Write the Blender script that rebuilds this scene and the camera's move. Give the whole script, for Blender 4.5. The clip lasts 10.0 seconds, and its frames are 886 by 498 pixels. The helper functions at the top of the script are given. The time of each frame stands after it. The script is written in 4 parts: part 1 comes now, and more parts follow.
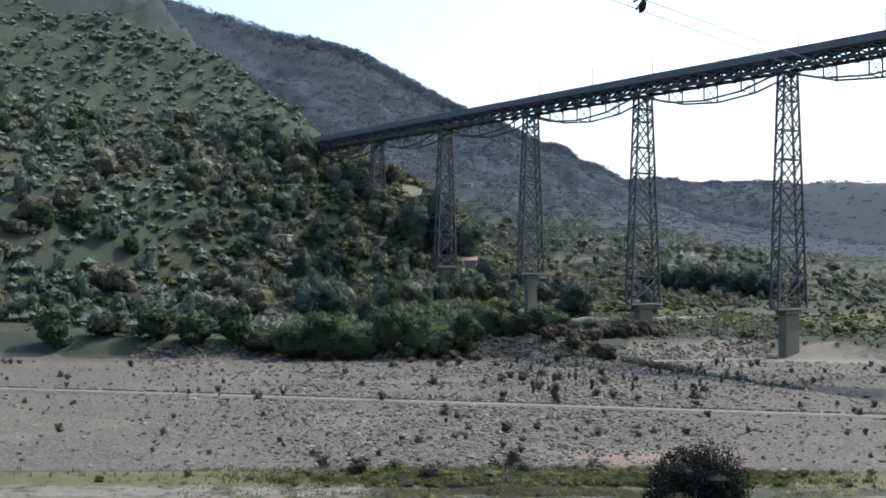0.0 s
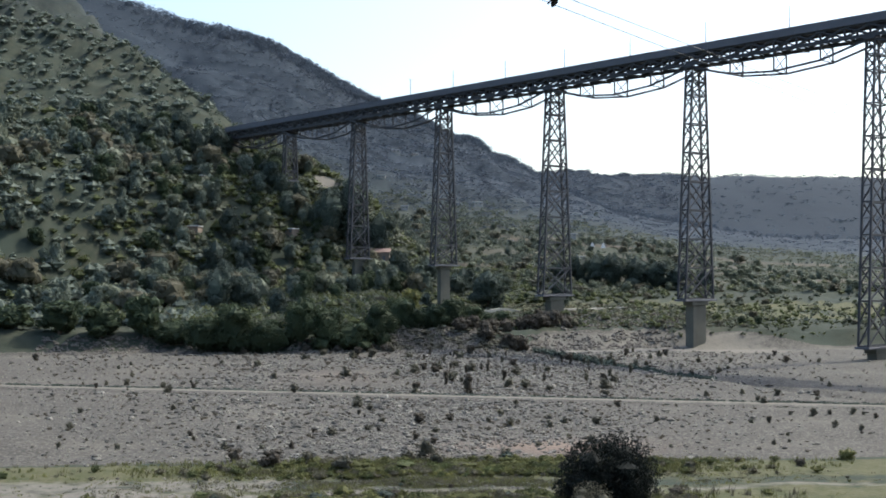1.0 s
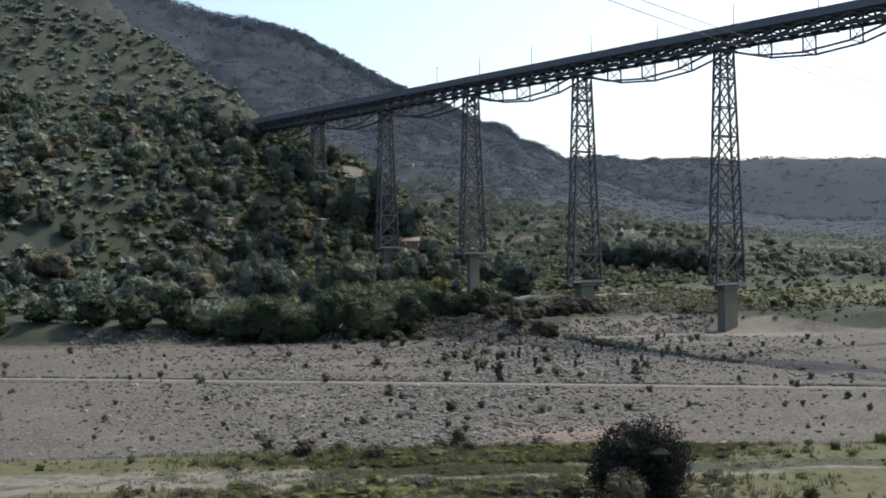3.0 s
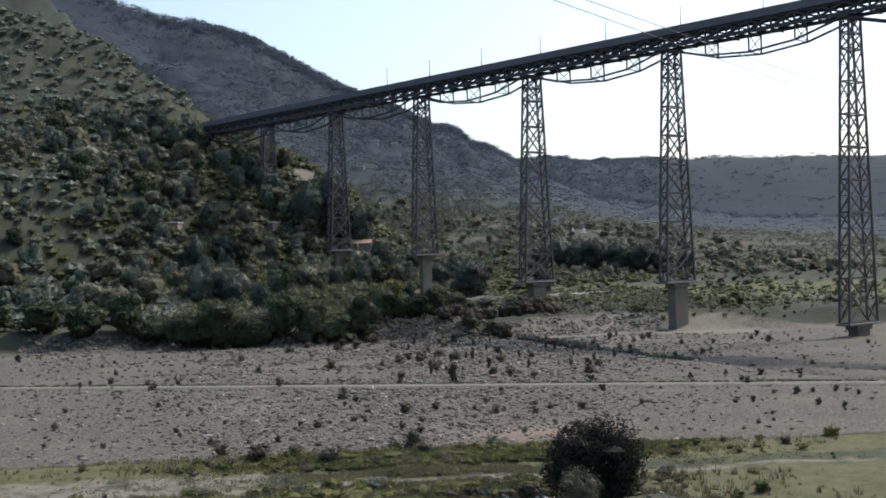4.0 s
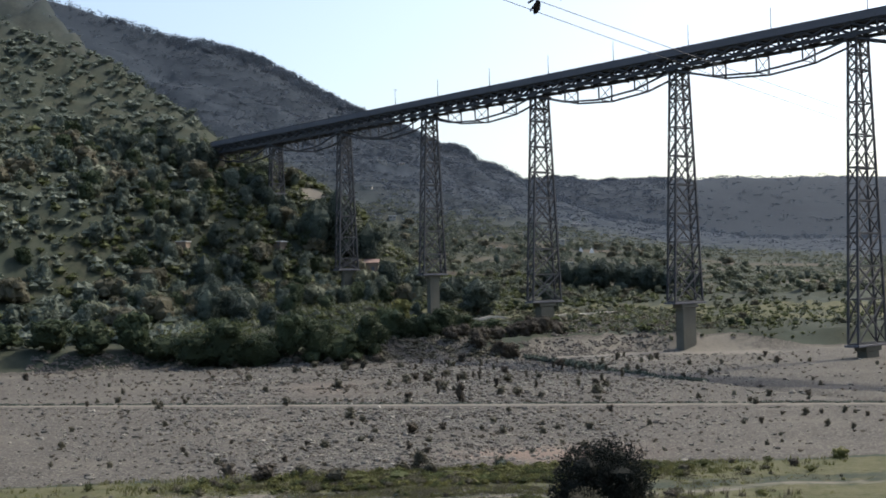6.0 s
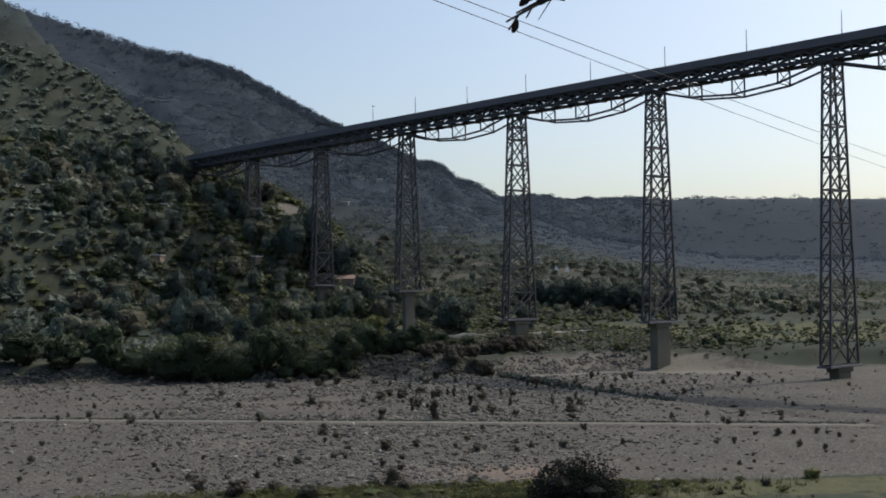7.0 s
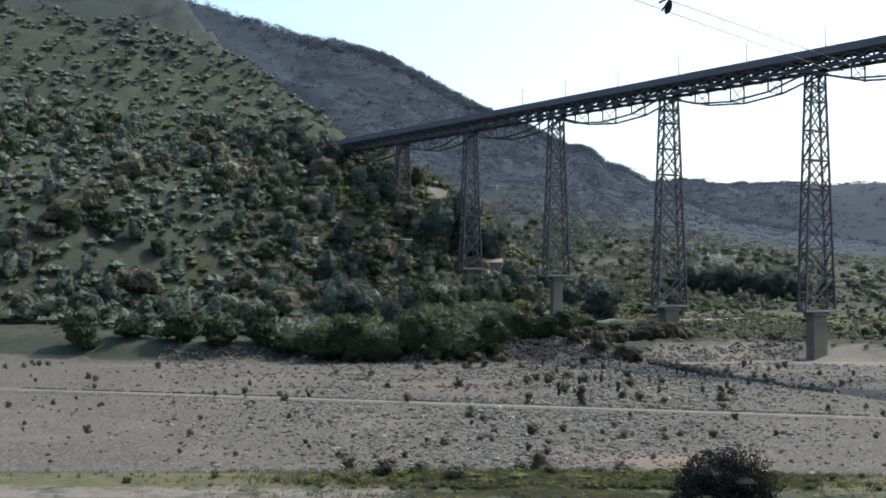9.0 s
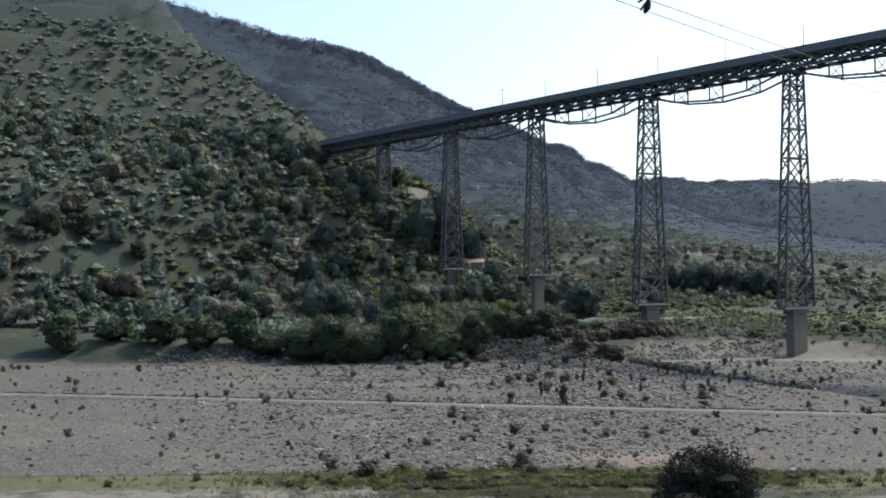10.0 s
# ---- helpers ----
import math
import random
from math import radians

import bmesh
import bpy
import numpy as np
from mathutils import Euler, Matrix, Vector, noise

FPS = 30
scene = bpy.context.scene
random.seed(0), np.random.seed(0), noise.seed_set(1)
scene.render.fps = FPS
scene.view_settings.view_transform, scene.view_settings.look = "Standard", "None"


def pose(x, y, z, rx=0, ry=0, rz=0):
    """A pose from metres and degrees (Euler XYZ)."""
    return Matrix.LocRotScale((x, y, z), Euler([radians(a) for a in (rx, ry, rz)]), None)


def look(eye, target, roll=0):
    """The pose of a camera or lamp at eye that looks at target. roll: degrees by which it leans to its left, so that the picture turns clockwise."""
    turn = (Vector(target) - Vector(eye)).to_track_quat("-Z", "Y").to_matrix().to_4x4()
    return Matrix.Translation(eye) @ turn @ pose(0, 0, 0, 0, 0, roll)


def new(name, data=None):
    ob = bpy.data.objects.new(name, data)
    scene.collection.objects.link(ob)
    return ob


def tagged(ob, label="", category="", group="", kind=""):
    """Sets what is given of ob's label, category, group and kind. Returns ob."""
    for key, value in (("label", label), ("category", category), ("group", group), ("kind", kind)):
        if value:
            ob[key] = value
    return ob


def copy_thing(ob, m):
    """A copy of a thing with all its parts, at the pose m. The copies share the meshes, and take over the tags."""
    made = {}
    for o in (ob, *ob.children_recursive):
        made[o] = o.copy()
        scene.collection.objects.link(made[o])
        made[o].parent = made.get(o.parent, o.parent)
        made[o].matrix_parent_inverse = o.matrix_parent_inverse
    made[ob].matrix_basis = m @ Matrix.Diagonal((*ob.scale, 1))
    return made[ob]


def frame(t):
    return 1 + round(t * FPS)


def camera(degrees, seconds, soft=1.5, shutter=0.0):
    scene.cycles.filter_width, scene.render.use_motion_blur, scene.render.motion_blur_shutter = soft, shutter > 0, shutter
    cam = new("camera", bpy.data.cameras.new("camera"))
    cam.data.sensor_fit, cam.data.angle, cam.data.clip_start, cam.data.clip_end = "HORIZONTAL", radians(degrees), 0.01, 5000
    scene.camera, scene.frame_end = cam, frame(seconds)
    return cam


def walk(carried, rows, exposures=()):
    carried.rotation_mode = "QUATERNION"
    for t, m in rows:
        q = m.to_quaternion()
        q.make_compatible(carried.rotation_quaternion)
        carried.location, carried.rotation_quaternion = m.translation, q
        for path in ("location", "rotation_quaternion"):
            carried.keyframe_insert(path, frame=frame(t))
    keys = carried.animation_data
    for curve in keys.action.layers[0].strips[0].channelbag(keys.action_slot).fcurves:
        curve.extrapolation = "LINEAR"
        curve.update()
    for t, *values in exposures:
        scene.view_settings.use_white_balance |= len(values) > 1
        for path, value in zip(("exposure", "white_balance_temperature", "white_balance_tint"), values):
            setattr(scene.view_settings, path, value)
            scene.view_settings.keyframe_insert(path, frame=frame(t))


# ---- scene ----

# ================= camera and its turn =================
cam = camera(42.0, 10.0, soft=1.8)
EYE = (0.0, 0.0, 18.5)
ROWS = [(0.0, -0.22, 1.51, -0.19), (0.5, -1.61, 1.17, -0.55), (1.0, -4.53, 1.11, -0.17), (1.5, -5.75, 0.45, 0.67),
        (2.0, -5.07, 0.10, 0.32), (2.5, -3.81, 0.04, 0.53), (2.7, -2.95, 0.49, 0.61), (3.8, -4.61, 0.53, 1.46),
        (4.0, -5.43, 0.56, 1.47), (4.5, -6.78, 0.21, 1.71), (5.0, -6.87, -0.58, 1.53), (5.5, -4.68, -0.03, 1.64),
        (5.7, -4.81, 0.87, 1.51), (6.8, -5.97, 2.13, 0.80), (7.0, -6.28, 2.37, 0.65), (7.5, -4.66, 0.87, -0.34),
        (8.0, -2.97, -0.59, -0.57), (8.5, -0.67, 0.67, 0.19), (9.0, 1.04, 1.61, -0.15), (9.5, -0.68, 0.81, 0.77),
        (10.0, 0.12, 1.62, 0.30)]
EXPOSE = [(0.0, 0.78, 6080, 6), (0.5, 0.65, 6130, 6), (1.0, 0.65, 6180, 6), (1.5, 0.4, 6280, 7), (2.5, 0.47, 6370, 8), (4.0, 0.37, 6420, 8), (5.0, 0.3, 6520, 9),
          (5.7, 0.44, 6520, 9), (7.0, -0.28, 6400, 8), (7.5, -0.08, 6400, 8), (8.0, 0.32, 6400, 8), (8.5, 0.65, 6280, 7), (10.0, 0.55, 6130, 6)]
walk(cam, [(t, pose(*EYE, 90 + p, r, y)) for t, y, p, r in ROWS], EXPOSE)

# ================= sky and sun =================
SUN_AZ, SUN_EL = radians(60), radians(50)
world = bpy.data.worlds.new("sky")
scene.world = world
world.use_nodes = True
wt = world.node_tree
sky = wt.nodes.new("ShaderNodeTexSky")
sky.sky_type = "NISHITA"
sky.sun_disc = False
sky.sun_elevation, sky.sun_rotation = SUN_EL, SUN_AZ
sky.air_density, sky.dust_density, sky.ozone_density = 1.0, 3.1, 0.85
wt.nodes["Background"].inputs["Strength"].default_value = 0.185
wt.links.new(sky.outputs["Color"], wt.nodes["Background"].inputs["Color"])
sun = new("sun", bpy.data.lights.new("sun", "SUN"))
sun.data.energy, sun.data.angle, sun.data.color = 2.75, radians(0.8), (1.0, 0.93, 0.82)
SUN_DIR = Vector((math.sin(SUN_AZ) * math.cos(SUN_EL), math.cos(SUN_AZ) * math.cos(SUN_EL), math.sin(SUN_EL)))
sun.matrix_world = look(SUN_DIR * 500, (0, 0, 0))


# ================= materials =================
def nodes_of(name):
    m = bpy.data.materials.new(name)
    m.use_nodes = True
    nt = m.node_tree
    return m, nt, nt.nodes["Principled BSDF"]


def node(nt, kind, **inputs):
    n = nt.nodes.new(kind)
    for k, v in inputs.items():
        n.inputs[k].default_value = v
    return n


def mix(nt, fac, a, b, blend="MIX"):
    """Mix two colours; each of fac, a, b is a socket or a value."""
    n = nt.nodes.new("ShaderNodeMix")
    n.data_type, n.blend_type = "RGBA", blend
    for i, v in ((0, fac), (6, a), (7, b)):
        if hasattr(v, "is_output"):
            nt.links.new(v, n.inputs[i])
        else:
            n.inputs[i].default_value = v if i == 0 else (*v, 1)
    return n.outputs[2]


def ramp(nt, socket, lo, hi):
    n = nt.nodes.new("ShaderNodeMapRange")
    n.clamp = True
    n.inputs["From Min"].default_value, n.inputs["From Max"].default_value = lo, hi
    nt.links.new(socket, n.inputs["Value"])
    return n.outputs["Result"]


def noise_out(nt, scale, detail=4.0, rough=0.6, vec=None):
    n = node(nt, "ShaderNodeTexNoise", Scale=scale, Detail=detail, Roughness=rough)
    if vec is None:
        vec = nt.nodes.new("ShaderNodeTexCoord").outputs["Object"]
    nt.links.new(vec, n.inputs["Vector"])
    return n.outputs["Fac"]


def bump(nt, bsdf, height, strength, distance):
    n = node(nt, "ShaderNodeBump", Strength=strength, Distance=distance)
    nt.links.new(height, n.inputs["Height"])
    nt.links.new(n.outputs["Normal"], bsdf.inputs["Normal"])


def plain(name, base, dark, rough=0.8, scale=2.0, metal=0.0, relief=0.02, spread=0.25):
    """A surface with stains at two scales, fine relief and a small change from piece to piece."""
    m, nt, b = nodes_of(name)
    pos = nt.nodes.new("ShaderNodeNewGeometry").outputs["Position"]
    n1, n2 = noise_out(nt, scale * 0.25, 4, 0.6, pos), noise_out(nt, scale * 3, 5, 0.7, pos)
    c = mix(nt, ramp(nt, n1, 0.35, 0.65), base, dark)
    c = mix(nt, ramp(nt, n2, 0.3, 0.75), c, dark)
    rnd = nt.nodes.new("ShaderNodeObjectInfo").outputs["Random"]
    c = mix(nt, ramp(nt, rnd, 0, 1 / max(spread, 1e-3)), c, dark)
    nt.links.new(c, b.inputs["Base Color"])
    b.inputs["Roughness"].default_value, b.inputs["Metallic"].default_value = rough, metal
    bump(nt, b, n2, 0.5, relief)
    return m


def leafy(name, light, dark, through_light=0.25, rough=0.6):
    """Foliage: the colour changes from leaf clump to leaf clump and from plant to plant, and some light passes through."""
    m, nt, b = nodes_of(name)
    geo = nt.nodes.new("ShaderNodeNewGeometry")
    rnd = nt.nodes.new("ShaderNodeObjectInfo").outputs["Random"]
    c = mix(nt, geo.outputs["Random Per Island"], dark, light)
    c = mix(nt, ramp(nt, rnd, 0.0, 1.6), c, [0.55 * v for v in dark])
    n1 = noise_out(nt, 0.8, 3, 0.6, geo.outputs["Position"])
    c = mix(nt, ramp(nt, n1, 0.45, 0.8), c, [min(1, 1.25 * v) for v in light])
    n2 = noise_out(nt, 0.11, 3, 0.55, geo.outputs["Position"])
    c = mix(nt, ramp(nt, n2, 0.36, 0.62), [0.78 * v for v in dark], c)
    nt.links.new(c, b.inputs["Base Color"])
    b.inputs["Roughness"].default_value = rough
    b.inputs["Specular IOR Level"].default_value = 0.08
    t = nt.nodes.new("ShaderNodeBsdfTranslucent")
    nt.links.new(c, t.inputs["Color"])
    ms = node(nt, "ShaderNodeMixShader", Fac=through_light)
    nt.links.new(b.outputs[0], ms.inputs[1])
    nt.links.new(t.outputs[0], ms.inputs[2])
    nt.links.new(ms.outputs[0], nt.nodes["Material Output"].inputs["Surface"])
    return m


M_STEEL = plain("painted_steel", (0.046, 0.048, 0.056), (0.033, 0.034, 0.039), 0.6, 1.2, 0.0, 0.01, 0.3)
M_DECK = plain("dark_deck_steel", (0.130, 0.133, 0.152), (0.098, 0.100, 0.114), 0.7, 0.8, 0.0, 0.01, 0.2)
M_CONCRETE = plain("weathered_concrete", (0.142, 0.138, 0.112), (0.092, 0.090, 0.072), 0.9, 0.8, 0.0, 0.03, 0.2)
M_STONE = plain("river_stone", (0.50, 0.462, 0.385), (0.058, 0.054, 0.046), 0.85, 1.6, 0.0, 0.03, 0.95)
M_BARK = plain("bark", (0.16, 0.12, 0.09), (0.08, 0.06, 0.045), 0.9, 6.0, 0.0, 0.02, 0.3)
M_TILE_RED = plain("red_roof_tiles", (0.30, 0.205, 0.17), (0.22, 0.15, 0.125), 0.85, 2.0, 0.0, 0.03, 0.2)
M_WHITEWASH = plain("whitewashed_wall", (0.78, 0.76, 0.72), (0.60, 0.58, 0.54), 0.85, 1.0, 0.0, 0.01, 0.2)
M_WOOD = plain("grey_timber", (0.20, 0.17, 0.14), (0.12, 0.10, 0.08), 0.85, 4.0, 0.0, 0.01, 0.2)
M_CABLE = plain("black_cable", (0.03, 0.03, 0.03), (0.02, 0.02, 0.02), 0.5, 3.0, 0.0, 0.001, 0.1)
M_LEAF_DARK = leafy("dark_evergreen_leaves", (0.180, 0.206, 0.164), (0.146, 0.172, 0.138), 0.28)
M_LEAF_MID = leafy("mid_green_leaves", (0.165, 0.185, 0.082), (0.100, 0.116, 0.052), 0.42)
M_LEAF_OLIVE = leafy("silver_green_leaves", (0.198, 0.212, 0.150), (0.162, 0.176, 0.124), 0.28)
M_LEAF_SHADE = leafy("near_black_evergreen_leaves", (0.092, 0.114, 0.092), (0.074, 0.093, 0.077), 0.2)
M_LEAF_BROWN = leafy("dark_brown_twigs_and_leaves", (0.140, 0.122, 0.094), (0.084, 0.073, 0.058), 0.30)
M_LEAF_DRYGREY = leafy("grey_brown_twigs", (0.178, 0.168, 0.124), (0.128, 0.121, 0.090), 0.35)
M_LEAF_NEAR = leafy("black_green_leaves", (0.034, 0.038, 0.030), (0.016, 0.019, 0.016), 0.10)
M_LEAF_DRY = leafy("dry_brown_green_leaves", (0.174, 0.164, 0.113), (0.134, 0.126, 0.088), 0.35)
M_LEAF_FRESH = leafy("fresh_green_leaves", (0.230, 0.228, 0.092), (0.128, 0.134, 0.056), 0.42)
# bluish, lightened leaves: the haze of distance is painted into their colour
M_LEAF_FAR = leafy("haze_tinted_hill_leaves", (0.118, 0.142, 0.178), (0.108, 0.131, 0.164), 0.15)
M_LEAF_CREST = leafy("haze_tinted_crest_leaves", (0.130, 0.156, 0.190), (0.114, 0.138, 0.170), 0.2)
# slope leaves carry part of the same painted haze
M_LEAF_SLOPE = leafy("haze_tinted_olive_leaves", (0.125, 0.145, 0.118), (0.088, 0.106, 0.090), 0.45)
M_LEAF_BANK = leafy("bank_tree_leaves", (0.078, 0.100, 0.056), (0.060, 0.079, 0.046), 0.28)
M_LEAF_TERRACE = leafy("olive_green_leaves", (0.200, 0.212, 0.148), (0.138, 0.150, 0.106), 0.35)


def ground_material():
    m, nt, b = nodes_of("ground")
    pos = nt.nodes.new("ShaderNodeNewGeometry").outputs["Position"]
    zone = nt.nodes.new("ShaderNodeVertexColor")
    zone.layer_name = "zone"
    sep = nt.nodes.new("ShaderNodeSeparateColor")
    nt.links.new(zone.outputs["Color"], sep.inputs["Color"])
    fine, mid, big = noise_out(nt, 2.2, 6, 0.75, pos), noise_out(nt, 0.35, 5, 0.65, pos), noise_out(nt, 0.045, 4, 0.6, pos)
    vor = node(nt, "ShaderNodeTexVoronoi", Scale=3.2)
    nt.links.new(pos, vor.inputs["Vector"])
    cell = nt.nodes.new("ShaderNodeSeparateColor")
    nt.links.new(vor.outputs["Color"], cell.inputs["Color"])
    # scrub and dry earth on the hills
    scrub = mix(nt, ramp(nt, mid, 0.38, 0.62), (0.030, 0.038, 0.024), (0.052, 0.054, 0.036))
    scrub = mix(nt, ramp(nt, big, 0.40, 0.62), scrub, (0.036, 0.046, 0.034))
    # cobbles and sand of the river bed
    cob = mix(nt, cell.outputs["Red"], (0.052, 0.048, 0.040), (0.192, 0.177, 0.146))
    cob = mix(nt, ramp(nt, vor.outputs["Distance"], 0.32, 0.62), cob, (0.060, 0.056, 0.050))
    cob = mix(nt, ramp(nt, fine, 0.5, 0.95), cob, (0.132, 0.122, 0.104))
    cob = mix(nt, ramp(nt, big, 0.52, 0.85), cob, (0.156, 0.141, 0.115))
    # low green growth on the near bank
    grass = mix(nt, ramp(nt, mid, 0.36, 0.60), (0.046, 0.056, 0.020), (0.086, 0.086, 0.040))
    grass = mix(nt, ramp(nt, fine, 0.45, 0.75), grass, (0.130, 0.115, 0.078))
    sand = mix(nt, ramp(nt, fine, 0.3, 0.7), (0.185, 0.170, 0.143), (0.120, 0.110, 0.092))

    def edge(channel):
        a = nt.nodes.new("ShaderNodeMath")
        a.operation = "ADD"
        nt.links.new(sep.outputs[channel], a.inputs[0])
        s = nt.nodes.new("ShaderNodeMath")
        s.operation, s.inputs[1].default_value = "MULTIPLY_ADD", 0.7
        s.inputs[2].default_value = -0.35
        nt.links.new(mid, s.inputs[0])
        nt.links.new(s.outputs[0], a.inputs[1])
        return ramp(nt, a.outputs[0], 0.42, 0.58)
    # far hill ground: blue distance haze put into the base colour
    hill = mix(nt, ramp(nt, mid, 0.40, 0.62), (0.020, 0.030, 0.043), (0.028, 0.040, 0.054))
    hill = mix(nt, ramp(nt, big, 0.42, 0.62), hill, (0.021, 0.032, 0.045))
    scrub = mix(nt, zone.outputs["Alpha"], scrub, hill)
    c = mix(nt, edge("Red"), scrub, cob)
    c = mix(nt, edge("Green"), c, grass)
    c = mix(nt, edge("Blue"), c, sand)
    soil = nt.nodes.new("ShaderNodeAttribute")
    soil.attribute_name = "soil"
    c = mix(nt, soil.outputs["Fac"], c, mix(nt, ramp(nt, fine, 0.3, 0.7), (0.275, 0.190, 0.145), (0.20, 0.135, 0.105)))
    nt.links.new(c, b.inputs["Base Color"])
    b.inputs["Roughness"].default_value = 0.95
    b.inputs["Specular IOR Level"].default_value = 0.2
    bump(nt, b, fine, 0.5, 0.10)
    return m


M_GROUND = ground_material()


# ================= building helpers =================
def mesh_of(name, verts, faces, material, smooth=False):
    me = bpy.data.meshes.new(name)
    me.from_pydata([tuple(v) for v in verts], [], [tuple(f) for f in faces])
    me.materials.append(material)
    if smooth:
        me.polygons.foreach_set("use_smooth", [True] * len(me.polygons))
    me.update()
    return me


def part(name, bm, material, parent=None, label=""):
    """One mesh object out of a bmesh, under its thing or part."""
    me = bpy.data.meshes.new(name)
    bm.to_mesh(me)
    bm.free()
    me.materials.append(material)
    return under(name, me, parent, label)


def under(name, me, parent=None, label=""):
    ob = new(name, me)
    if parent is not None:
        ob.parent = parent
    return tagged(ob, label)


def thing(name, place, label, category, group="", turn=0.0):
    ob = new(name)
    ob.matrix_basis = pose(*place, 0, 0, turn)
    return tagged(ob, label, category, group)


def beam_mesh(name, a, b, w, h, material, up=(0, 0, 1)):
    """A straight bar of section w x h from a to b."""
    a, b = Vector(a), Vector(b)
    d = (b - a).normalized()
    side = d.cross(Vector(up))
    side = side.normalized() if side.length > 1e-4 else d.cross(Vector((1, 0, 0))).normalized()
    top = side.cross(d)
    vs = [p + side * (w / 2 * i) + top * (h / 2 * j) for p in (a, b) for i, j in ((-1, -1), (1, -1), (1, 1), (-1, 1))]
    return mesh_of(name, vs, [(0, 1, 2, 3), (7, 6, 5, 4), (0, 4, 5, 1), (1, 5, 6, 2), (2, 6, 7, 3), (3, 7, 4, 0)], material)


def beam(name, a, b, w, h, material, parent, label="", up=(0, 0, 1)):
    return under(name, beam_mesh(name, a, b, w, h, material, up), parent, label)


def box(bm, lo, hi, bevel=0.0):
    r = bmesh.ops.create_cube(bm, size=1.0)
    vs = r["verts"]
    for v in vs:
        v.co = Vector([lo[i] + (v.co[i] + 0.5) * (hi[i] - lo[i]) for i in range(3)])
    if bevel:
        es = list({e for v in vs for e in v.link_edges})
        bmesh.ops.bevel(bm, geom=es, offset=bevel, segments=1, affect="EDGES")


# ================= the ground, one sheet =================
def smooth(a, b, x):
    t = np.clip((x - a) / (b - a), 0, 1)
    return t * t * (3 - 2 * t)


def waves(x, y, size, seed):
    """Soft unevenness, between -1 and 1, of about that size in metres."""
    rng = np.random.default_rng(seed)
    z = np.zeros(np.broadcast(x, y).shape)
    for k in range(7):
        a, p, f = rng.uniform(0, 2 * np.pi), rng.uniform(0, 2 * np.pi), rng.uniform(0.6, 2.0) * 2 * np.pi / size
        z = z + np.sin((x * np.cos(a) + y * np.sin(a)) * f + p + 1.3 * np.sin((x * np.sin(a) - y * np.cos(a)) * f * 0.43 + k))
    return z / 4.5


BRIDGE = (55.53, 313.11)
AXIS = (-0.5976, 0.8018)          # the way the viaduct runs, away from the near bank
DECK_Z = 68.5                     # underside of the deck trusses
STATIONS = [-188.0, -141.0, -94.0, -47.0, 0.0, 46.2, 89.4, 130.2, 170.5]


def on_bridge(s, v=0.0, z=0.0):
    """s along the viaduct, v across it."""
    return (BRIDGE[0] + AXIS[0] * s + AXIS[1] * v, BRIDGE[1] + AXIS[1] * s - AXIS[0] * v, z)


def far_edge(x):
    return 262 + 2.5 * np.sin(x / 9.0) + 1.5 * np.sin(x / 3.7 + 1) + 10 * smooth(24, 55, x)


CREST_X = [-2500, -900, -400, -125, -96, -65, -44, -24, -1, 21, 50, 79, 93, 102, 109, 127, 146, 200, 330, 2500]
CREST_Z = [420, 350, 290, 200, 196, 187, 176, 164, 152, 141, 130, 115, 114, 109, 101, 97, 85, 60, 40, 30]


